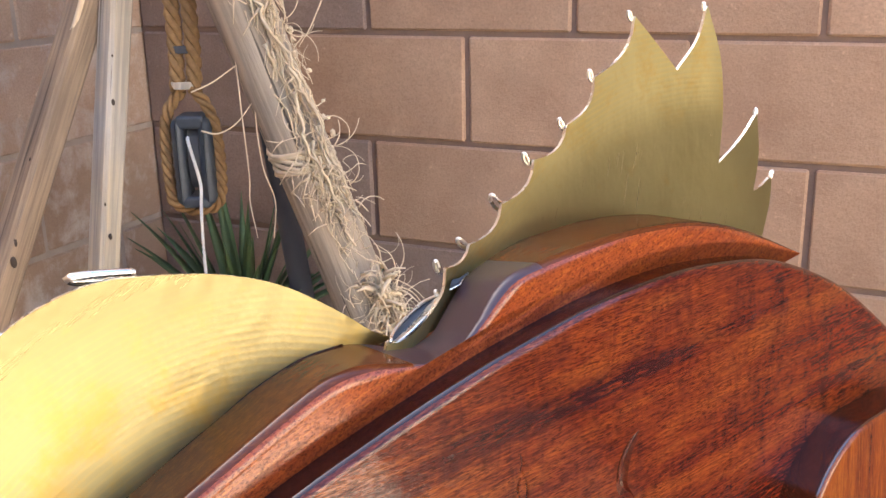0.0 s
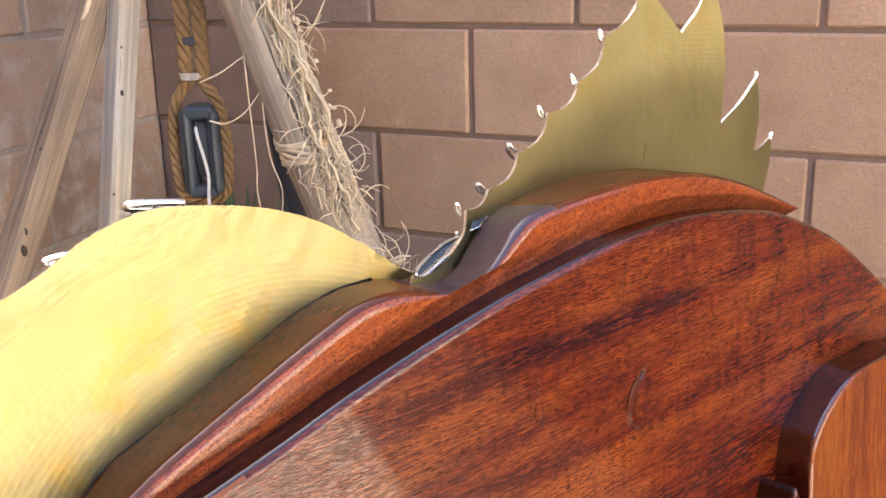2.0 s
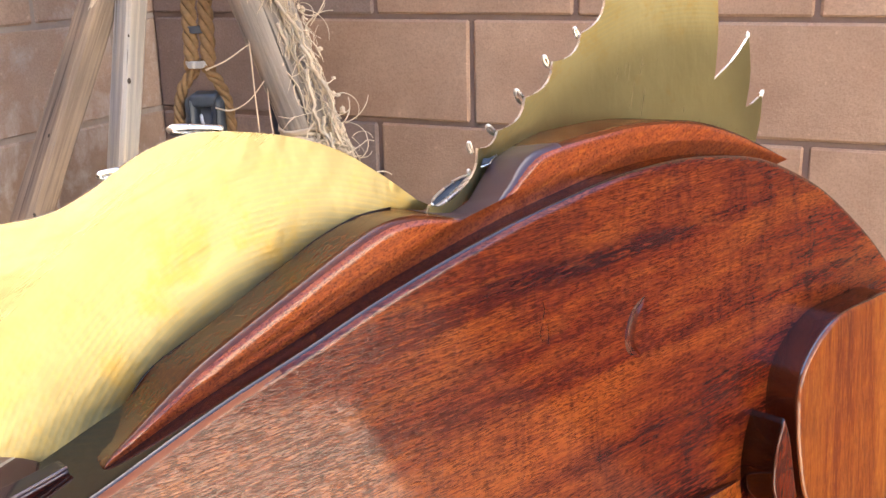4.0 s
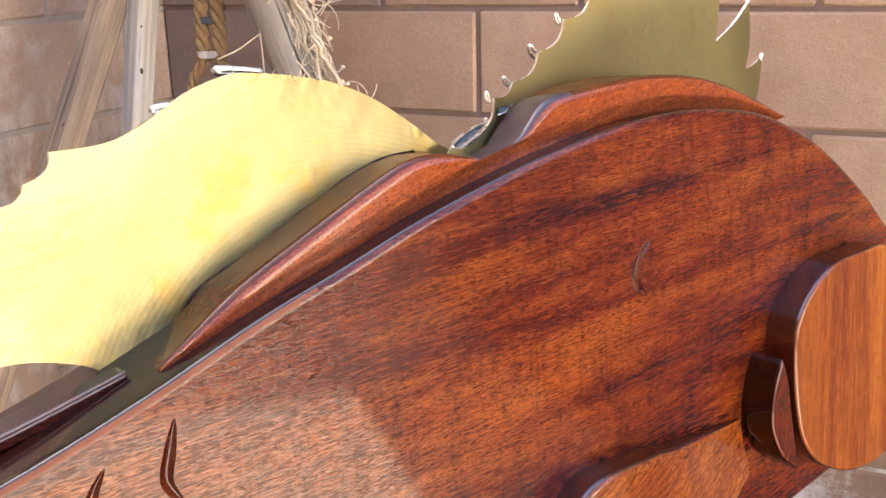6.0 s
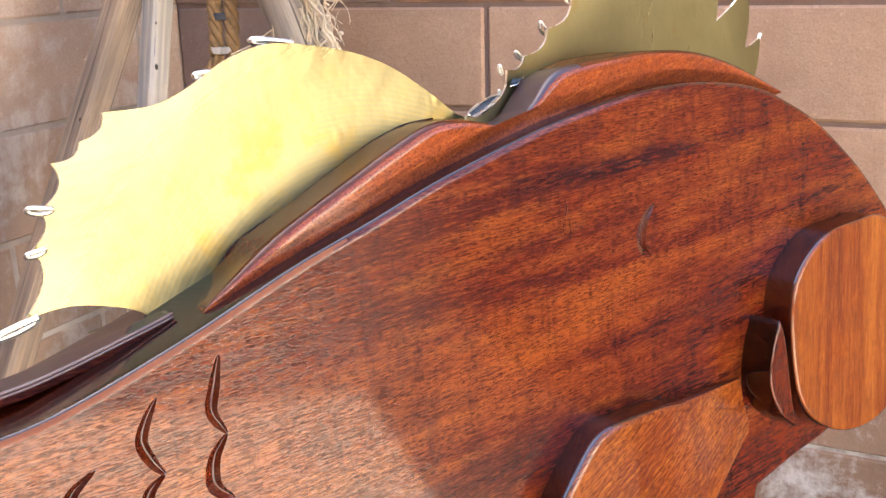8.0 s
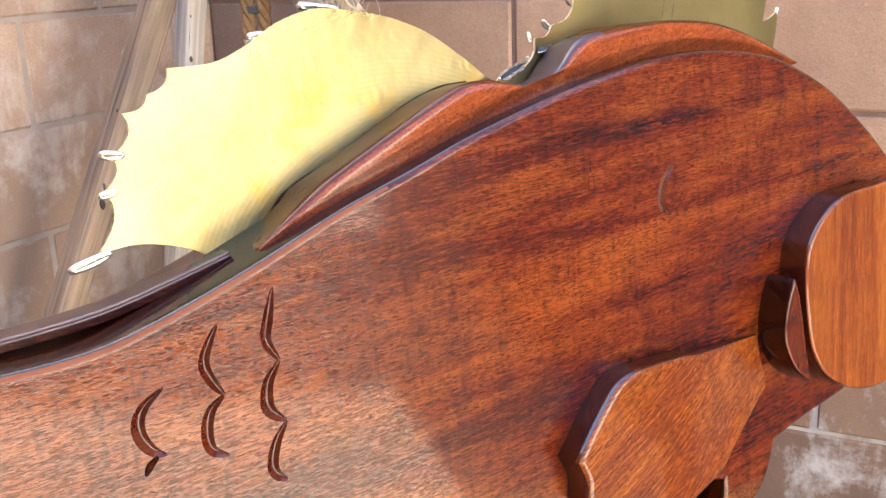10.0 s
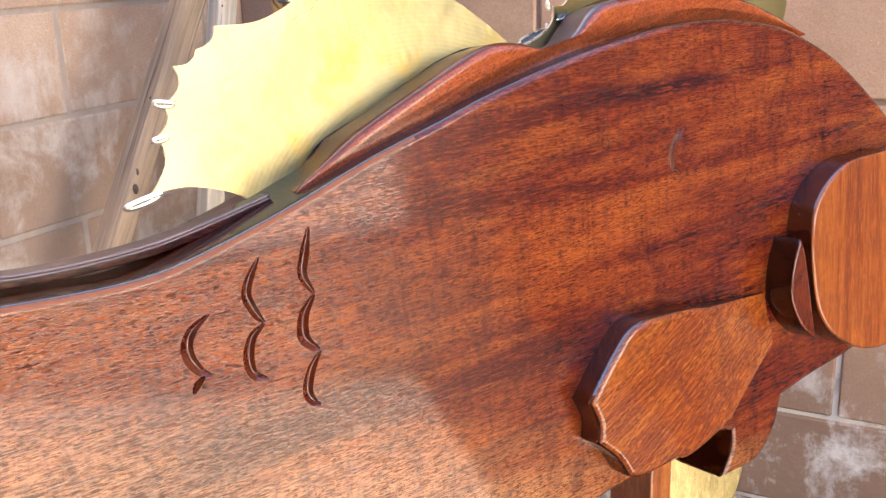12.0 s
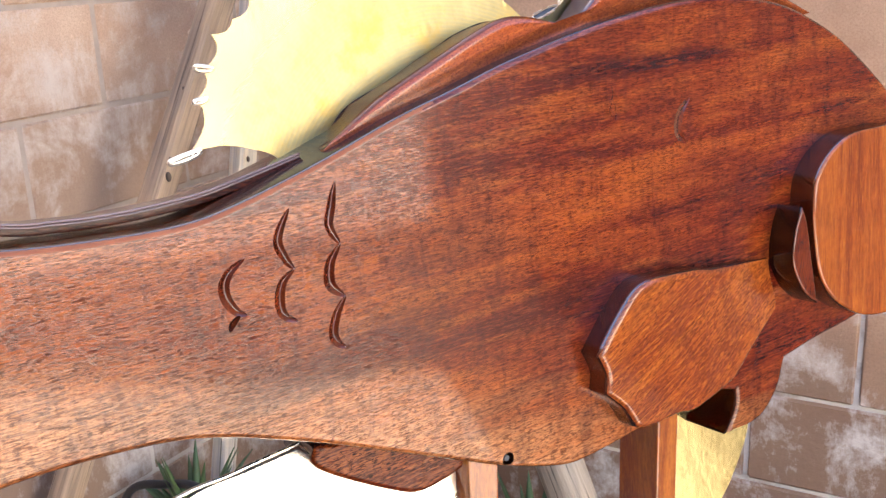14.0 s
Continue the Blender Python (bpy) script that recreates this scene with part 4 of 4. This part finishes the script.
crack(tan_stake, (-0.484, 1.581, 1.506), (-0.66, 1.184, 0.555), 0.028, ((1.10, 1.34), (1.36, 1.58), (0.75, 0.98)), 0.004)
crack(vine_stake, VINE_A, VINE_B, 0.043, ((1.28, 1.42), (0.80, 0.95)), -0.012)


def knot(parent, a, b, radius, z, across, size):
    """A dark oval knot in the side that faces the yard."""
    p = lerp_line(a, b, z, z + 0.01, 2)[0] + TOWARDS * radius + ACROSS * across
    bm = bmesh.new()
    bmesh.ops.create_icosphere(bm, subdivisions=2, radius=1.0)
    for v in bm.verts:
        v.co = p + ACROSS * (v.co.x * size * 0.55) + TOWARDS * (v.co.y * 0.0025) + Vector((0, 0, v.co.z * size))
    part("knot", bm, KNOT, parent, "dark oval knot", smooth=True)


for z, across, size in ((1.344, 0.0105, 0.0055), (1.173, 0.0050, 0.0045), (1.116, 0.0160, 0.0060), (1.419, 0.0060, 0.0030)):
    knot(square_post, (-0.435, 1.592, 1.506), (-0.603, 1.511, 0.36), 0.0240, z, across, size)
for z, across, size in ((1.138, 0.010, 0.0080), (1.263, -0.004, 0.0060), (1.108, 0.018, 0.0100)):
    knot(tan_stake, (-0.484, 1.581, 1.506), (-0.66, 1.184, 0.555), 0.0275, z, across, size)
line = []
for i in range(97):
    z, a = 1.235 + 0.0004 * i, 2 * math.pi * i / 16
    line.append(VINE_A + (VINE_B - VINE_A) * ((z - VINE_A.z) / (VINE_B.z - VINE_A.z)) + Vector((0.051 * math.cos(a), 0.051 * math.sin(a), 0.004 * math.sin(2 * a + i * 0.3))))
part("fibre_wrap", tube(bmesh.new(), line, 0.0036, 6), STRAW, vine_stake, "pale fibre wound round the stake", smooth=True)
bm = bmesh.new()
tube(bm, lerp_line((-0.239, 1.700, 1.365), (-0.205, 1.720, 1.026), 0.0, 2.2, 12), 0.020, 14)
tagged(part("metal_pipe", bm, PIPE), "dull blue-grey pipe standing behind the stake", "pipe")


# hanging pulley block in a rope loop
def rope_strand(bm, line, r, twist=170.0):
    """Three strands laid round the line."""
    line = [Vector(p) for p in line]
    lengths = [0.0]
    for a, b in zip(line, line[1:]):
        lengths.append(lengths[-1] + (b - a).length)
    for k in range(3):
        path = []
        for i, p in enumerate(line):
            way = (line[min(i + 1, len(line) - 1)] - line[max(i - 1, 0)]).normalized()
            side = way.cross(Vector((0.43, -0.9, 0.05))).normalized()
            out = side.cross(way)
            a = lengths[i] * twist + k * 2.094
            path.append(p + 0.56 * r * (math.cos(a) * side + math.sin(a) * out))
        tube(bm, path, 0.50 * r, 7)
    return bm


HANG = Vector((-0.332, 1.615, 1.250))


def hang(x, z, out=0.0):
    return HANG + ACROSS * x + TOWARDS * out + Vector((0, 0, z))


rope = new("hanging_rope")
rope.location = hang(0, 1.0)
tagged(rope, "twisted tan rope looped round a black pulley block", "rope")


def under(ob, parent):
    """Puts a mesh built in the world under a parent."""
    ob.parent = parent
    ob.matrix_parent_inverse = Matrix.Translation(parent.location).inverted()
    return ob


LOOP = [(-0.004, 0.112), (-0.020, 0.098), (-0.036, 0.078), (-0.045, 0.048), (-0.048, 0.008), (-0.047, -0.040), (-0.042, -0.074), (-0.018, -0.087), (0.010, -0.090), (0.040, -0.084), (0.052, -0.066), (0.057, -0.030), (0.056, 0.020), (0.051, 0.058), (0.038, 0.088), (0.024, 0.104), (0.016, 0.114)]
line = [hang(0.005 + 0.84 * (p.x - 0.005), p.y, 0.004) for p in spline(LOOP, closed=False, steps=9)]
under(part("loop", rope_strand(bmesh.new(), line, 0.0098, 110.0), ROPE, label="rope loop round the pulley"), rope)
for x0, x1 in ((-0.010, -0.006), (0.018, 0.021)):
    line = [hang(x0 + (x1 - x0) * min(1, i / 30) + 0.002 * math.sin(i * 0.2), 0.112 + 0.0094 * i, 0.006) for i in range(95)]
    under(part("strand", rope_strand(bmesh.new(), line, 0.0130, 92.0), ROPE), rope)
for z, r, mat in ((0.116, 0.017, POST_GREY), (0.173, 0.014, PIPE)):
    line = [hang(r * 1.1 * math.cos(a), z + 0.002 * k, 0.006 + 0.8 * r * math.sin(a)) for k in range(5) for a in (2 * math.pi * i / 12 for i in range(12))]
    under(part("whipping", tube(bmesh.new(), line, 0.0022, 6), mat, label="grey twine binding"), rope)

pulley = new("pulley_block")
pulley.location = hang(0.001, 0.0)
tagged(pulley, "black oval pulley block hanging in a rope loop", "pulley")


def rounded(name, x0, x1, z0, z1, deep, bevel, label, mat=BLACK):
    """A rounded block of the pulley; x across, z up, from its middle; deep: half its depth towards the yard."""
    bm = box(bmesh.new(), x0, x1, -deep, deep, z0, z1, bevel, 4)
    for v in bm.verts:
        v.co = ACROSS * v.co.x - TOWARDS * v.co.y + Vector((0, 0, v.co.z))
    return part(name, bm, mat, pulley, label, smooth=True)


rounded("cheek", -0.026, -0.004, -0.078, 0.068, 0.030, 0.013, "rounded black cheek of the pulley")
rounded("cheek", 0.018, 0.040, -0.078, 0.068, 0.030, 0.013, "rounded black cheek of the pulley")
rounded("bridge", -0.016, 0.031, 0.050, 0.072, 0.028, 0.006, "black bridge over the pulley wheel")
rounded("bridge", -0.016, 0.031, -0.082, -0.062, 0.028, 0.006, "black bridge under the pulley wheel")
bm = bmesh.new()
bmesh.ops.create_cone(bm, segments=32, radius1=0.052, radius2=0.052, depth=0.020, cap_ends=True)
for v in bm.verts:
    v.co = ACROSS * (v.co.z + 0.009) + TOWARDS * v.co.x * 0.42 + Vector((0, 0, v.co.y))
part("wheel", bm, PIPE, pulley, "dark grooved pulley wheel")
line = [hang(0.002, 0.036, 0.020), hang(0.006, 0.030, 0.034), hang(0.014, -0.005, 0.036), hang(0.020, -0.040, 0.036), hang(0.018, -0.075, 0.037), hang(0.016, -0.110, 0.036), hang(0.014, -0.18, 0.033), hang(0.012, -0.40, 0.030), hang(0.010, -0.80, 0.03), hang(0.014, -1.235, 0.03)]
line = spline(line, closed=False, steps=10)
bm = rope_strand(bmesh.new(), line, 0.0030, 420.0)
tagged(part("white_cord", bm, CORD), "thin white cord hanging from the pulley", "cord")


# dry vine round the thick stake
def vine_axis(z):
    return VINE_A + (VINE_B - VINE_A) * ((z - VINE_A.z) / (VINE_B.z - VINE_A.z))


rnd = random.Random(7)
vine = bmesh.new()
# long stems that run down the side of the log and cling to it
for i in range(46):
    z = rnd.uniform(1.28, 1.78)
    side, out = rnd.uniform(0.012, 0.058), rnd.uniform(0.03, 0.06)
    line = []
    for s in range(rnd.randint(14, 30)):
        side += rnd.gauss(0, 0.0035)
        side = max(0.0, min(0.068, side))
        out = max(0.02, min(0.062, out + rnd.gauss(0, 0.003)))
        line.append(vine_axis(z) + ACROSS * side + TOWARDS * out)
        z -= rnd.uniform(0.006, 0.012)
    r0 = rnd.choice((0.0007, 0.0010, 0.0014, 0.0020, 0.0028))
    tube(vine, line, lambda s, r0=r0: r0 * (1.1 - 0.5 * s), 5)
for i in range(130):
    z = rnd.choice((rnd.uniform(1.02, 1.30), rnd.uniform(1.25, 1.75), rnd.uniform(0.94, 1.08)))
    p = vine_axis(z) + ACROSS * rnd.gauss(0.040, 0.016) + TOWARDS * rnd.uniform(0.02, 0.060)
    way = Vector((rnd.gauss(0, 0.6), rnd.gauss(0, 0.6), rnd.gauss(-0.8, 0.9))).normalized()
    line, step = [], rnd.uniform(0.005, 0.011)
    for s in range(rnd.randint(6, 13)):
        line.append(p.copy())
        core = vine_axis(p.z) + TOWARDS * 0.045 + ACROSS * 0.035
        way = (way + 0.22 * Vector((rnd.gauss(0, 1), rnd.gauss(0, 1), rnd.gauss(0, 1))) + 4.0 * (core - p)).normalized()
        p = p + way * step
    r0 = rnd.choice((0.0006, 0.0008, 0.0011, 0.0015))
    tube(vine, line, lambda s, r0=r0: r0 * (1.1 - 0.6 * s), 5)
# bundles of flat straw tied round the log
for zc, spread, count, mid in ((1.235, 0.030, 60, 0.042), (1.220, 0.045, 130, 0.016), (1.030, 0.034, 120, 0.042), (1.52, 0.070, 90, 0.042), (1.40, 0.05, 40, 0.042)):
    for i in range(count):
        p = vine_axis(rnd.gauss(zc, spread * 0.7)) + ACROSS * rnd.gauss(mid, 0.014) + TOWARDS * rnd.uniform(0.04 if mid < 0.03 else 0.025, 0.06)
        way = Vector((rnd.gauss(0.2, 0.7), rnd.gauss(-0.2, 0.6), rnd.gauss(-0.6, 0.9))).normalized()
        size = rnd.uniform(0.012, 0.042)
        r0 = rnd.uniform(0.0007, 0.0023)
        tube(vine, [p, p + way * size * 0.5, p + way * size + Vector((0, 0, -0.2 * size))], lambda s, r0=r0: r0 * (1.0 - 0.7 * s), 5)
# curling ends that stand off the log, and a ragged clump low down
for i in range(58):
    low = i % 2
    z = rnd.gauss(1.035, 0.035) if low else rnd.uniform(1.14, 1.74)
    p = vine_axis(z) + ACROSS * (0.055 + 0.012 * rnd.random()) + TOWARDS * rnd.uniform(0.03, 0.055)
    a, bend = rnd.uniform(-1.2, 1.6), rnd.choice((-1, 1)) * rnd.uniform(0.10, 0.34)
    line, step = [], rnd.uniform(0.005, 0.010)
    for s in range(rnd.randint(6, 12)):
        line.append(p.copy())
        a += bend
        p = p + step * (ACROSS * math.cos(a) + Vector((0, 0, math.sin(a))) + TOWARDS * rnd.gauss(0, 0.25))
    r0 = rnd.uniform(0.0006, 0.0014)
    tube(vine, line, lambda s, r0=r0: r0 * (1.0 - 0.5 * s), 5)
for i in range(70):
    p = vine_axis(rnd.gauss(1.025, 0.030)) + ACROSS * rnd.gauss(0.055, 0.022) + TOWARDS * rnd.uniform(0.03, 0.07)
    way = Vector((rnd.gauss(0.1, 0.8), rnd.gauss(-0.3, 0.5), rnd.gauss(-0.2, 0.8))).normalized()
    size, wide = rnd.uniform(0.020, 0.050), rnd.uniform(0.0022, 0.0050)
    tube(vine, [p, p + way * size * 0.5 + Vector((0, 0, 0.004)), p + way * size], lambda s, r0=wide: r0 * (1.0 - 0.75 * s), 5)
# seed heads along the outer side
for i in range(60):
    z = rnd.choice((rnd.uniform(1.0, 1.06), rnd.uniform(1.30, 1.75)))
    p = vine_axis(z) + ACROSS * rnd.gauss(0.060, 0.006) + TOWARDS * rnd.uniform(0.02, 0.05)
    bmesh.ops.create_icosphere(vine, subdivisions=1, radius=rnd.uniform(0.003, 0.0065), matrix=Matrix.Translation(p) @ Matrix.Diagonal((1, 1, rnd.uniform(0.6, 1.5), 1)))
tagged(part("dry_vine", vine, STRAW), "tangle of pale dried vine and seed heads", "vine", kind="stuff")
# long loose runners
RUNNERS = [
    [(-0.018, 0.33), (0.004, 0.22), (0.010, 0.10), (0.014, 0.0), (0.012, -0.04), (0.020, -0.10)],
    [(0.020, 0.30), (0.052, 0.22), (0.032, 0.12), (0.036, 0.02), (0.052, -0.04), (0.046, -0.10)],
    [(-0.065, 0.135), (-0.030, 0.150), (0.010, 0.175), (0.040, 0.180)],
    [(-0.055, 0.075), (-0.030, 0.070), (0.000, 0.085), (0.03, 0.12)],
    [(0.075, 0.22), (0.105, 0.12), (0.110, 0.02), (0.125, -0.06)],
    [(0.100, 0.33), (0.150, 0.30), (0.130, 0.24), (0.105, 0.20)],
    [(0.110, -0.06), (0.150, -0.085), (0.175, -0.11)],
]
bm = bmesh.new()
for pts in RUNNERS:
    line = spline([Vector((-0.215, 1.60, 1.235)) + ACROSS * x + TOWARDS * 0.035 + Vector((0, 0, z)) for x, z in pts], closed=False, steps=8)
    tube(bm, line, lambda s: 0.0015 - 0.0007 * s, 6)
tagged(part("vine_runner", bm, STRAW), "long loose runners of dried vine", "vine", kind="stuff")
# bark strip on the leaning stake
bm = bmesh.new()
line = spline([Vector((-0.455, 1.56, 1.55)), Vector((-0.478, 1.54, 1.47)), Vector((-0.515, 1.52, 1.40)), Vector((-0.540, 1.50, 1.36))], closed=False, steps=6)
tube(bm, line, lambda s: 0.006 - 0.004 * s, 6)
tagged(part("bark_strip", bm, STRAW), "loose strip of pale bark on the stake", "bark")


# yucca plants
def yucca(x, y, base_z, count, length, seed):
    rnd = random.Random(seed)
    plant = new("yucca_plant")
    plant.location = (x, y, 0)
    tagged(plant, "dark green spiky yucca growing from the soil", "plant", "yucca plants")
    bm = bmesh.new()
    tube(bm, [(0, 0, base_z * i / 6) for i in range(7)], lambda s: 0.032 - 0.006 * s, 10)
    part("stem", bm, POST_TAN, plant)
    for i in range(count):
        a, up = rnd.uniform(0, 6.283), rnd.uniform(0.15, 1.35)
        n = Vector((math.cos(a), math.sin(a), 0))
        size = length * rnd.uniform(0.7, 1.1)
        wide = rnd.uniform(0.012, 0.019)
        side = Vector((-n.y, n.x, 0))
        bm, rows = bmesh.new(), []
        for s in range(7):
            t = s / 6
            c = Vector((0, 0, base_z - 0.03 + 0.10 * rnd.random() * 0)) + n * (size * t * math.cos(up)) + Vector((0, 0, size * (t * math.sin(up) - 0.35 * t * t * math.cos(up))))
            w = wide * (1 - t ** 2.2) * (0.6 + 1.2 * t * (1 - t)) + 0.0004
            rows.append((bm.verts.new(c - side * w + Vector((0, 0, w * 0.5))), bm.verts.new(c - Vector((0, 0, 0.0012))), bm.verts.new(c + side * w + Vector((0, 0, w * 0.5))), bm.verts.new(c + Vector((0, 0, 0.0008)))))
        for q, w in zip(rows, rows[1:]):
            for k in range(4):
                bm.faces.new((q[k], q[(k + 1) % 4], w[(k + 1) % 4], w[k])).smooth = True
        bm.faces.new(rows[0])
        bm.faces.new(rows[-1])
        part("leaf", bm, LEAF, plant)
    return plant


yucca(-0.36, 1.76, 0.87, 95, 0.38, 11)
yucca(-0.44, 1.55, 0.22, 34, 0.32, 12)
yucca(-0.02, 1.86, 0.18, 34, 0.30, 13)
yucca(-0.57, 1.40, 0.34, 44, 0.28, 14)

bm = bmesh.new()
line = spline([(-0.735, 1.30, 0.013), (-0.742, 1.31, 0.20), (-0.715, 1.35, 0.415), (-0.60, 1.36, 0.470), (-0.49, 1.35, 0.490), (-0.42, 1.36, 0.42), (-0.37, 1.38, 0.22), (-0.33, 1.38, 0.05)], closed=False, steps=8)
line += [Vector((-0.42, 1.36, 0.016 + 0.022 * k)) + 0.22 * Vector((math.cos(a), math.sin(a), 0)) for k, a in ((i / 28, 0.3 + 2 * math.pi * i / 28) for i in range(84))]
tube(bm, line, 0.009, 8)
tagged(part("garden_hose", bm, HOSE), "black garden hose coiled on the soil and leaning on the wall", "hose")


# ---- block walls ----
def block_mesh(name, length, mat, seed):
    """A concrete block, its face at y = 0, with softened edges."""
    rnd = random.Random(seed)
    bm = bmesh.new()
    box(bm, -length / 2 + JOINT / 2, length / 2 - JOINT / 2, 0.0, 0.05, JOINT / 2, COURSE - JOINT / 2, 0.004)
    for v in bm.verts:
        v.co += Vector((rnd.uniform(-1, 1), rnd.uniform(-1, 1), rnd.uniform(-1, 1))) * 0.0009
    me = bpy.data.meshes.new(name)
    bm.to_mesh(me)
    bm.free()
    me.materials.append(mat)
    return me


def joined_blocks(places, turn):
    """Blocks far from the path, in one mesh; places: the middle along the wall, the course, the length."""
    bm = bmesh.new()
    for mid, course, length in places:
        box(bm, mid - length / 2 + JOINT / 2, mid + length / 2 - JOINT / 2, 0.0, 0.05, course * COURSE + JOINT / 2, (course + 1) * COURSE - JOINT / 2)
    bmesh.ops.transform(bm, matrix=turn, verts=bm.verts)
    return bm


def block_wall(name, label, start, end, near, joint_at, turn, mat, grout, depth, damp_shade=-9.0):
    """A running-bond wall along its own x, from start to end; near: the stretch whose blocks are objects; the last
    value: where the blocks end whose dark colour holds the corner's shade.
    """
    bm = bmesh.new()
    box(bm, start, end, depth, 0.20, 0.0, WALL_COURSES * COURSE)
    bmesh.ops.transform(bm, matrix=turn, verts=bm.verts)
    wall = tagged(part(name, bm, grout), label, "wall", kind="structure")
    meshes = [block_mesh("block", LONG, mat, s) for s in range(4)]
    rnd, rest = random.Random(name), []
    for course in range(WALL_COURSES):
        x = joint_at + (LONG / 2 if course % 2 else 0.0)
        x -= math.ceil((x - start) / LONG) * LONG
        while x < end - 0.02:
            a, b = max(x, start), min(x + LONG, end)
            x += LONG
            if b - a < 0.03:
                continue
            mid = (a + b) / 2
            if near[0] < mid < near[1] and 1 <= course <= 8:
                # blocks near the corner take the dark copy in place of real shade
                if mid < damp_shade + (0.1 if course <= 4 else 0.0):
                    ob = new("block", block_mesh("block", b - a, BLOCK_SHADED, course))
                elif b - a > LONG - 0.001:
                    ob = new("block", rnd.choice(meshes))
                else:
                    ob = new("block", block_mesh("block", b - a, mat, course))
                ob.parent = wall
                ob.matrix_basis = turn @ pose(mid, rnd.uniform(-0.001, 0.001), course * COURSE, rnd.uniform(-0.08, 0.08), 0, rnd.uniform(-0.08, 0.08))
            else:
                rest.append((mid, course, b - a))
    tagged(part("blocks", joined_blocks(rest, turn), mat, wall), kind="stuff")
    return wall


# unseen wall, added to block sky light from behind the path
FRONT = Matrix(((-1, 0, 0, 0), (0, -1, 0, -1.7), (0, 0, 1, 0), (0, 0, 0, 1)))
block_wall("wall_front", "unseen brown block wall added behind the path to block light", -2.4, -CORNER_X, (50, 51), 0.0, FRONT, BLOCK, MORTAR, 0.007)
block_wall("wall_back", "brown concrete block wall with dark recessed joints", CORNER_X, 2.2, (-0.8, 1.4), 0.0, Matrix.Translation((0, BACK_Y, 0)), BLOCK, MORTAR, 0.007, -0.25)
SIDE = Matrix(((0, -1, 0, CORNER_X), (1, 0, 0, 0), (0, 0, 1, 0), (0, 0, 0, 1)))
block_wall("wall_side", "brown concrete block wall with pale mortar and lime stains", -5.0, BACK_Y + 0.03, (0.3, 2.1), 1.470, SIDE, BLOCK_LIMY, MORTAR_PALE, 0.004)
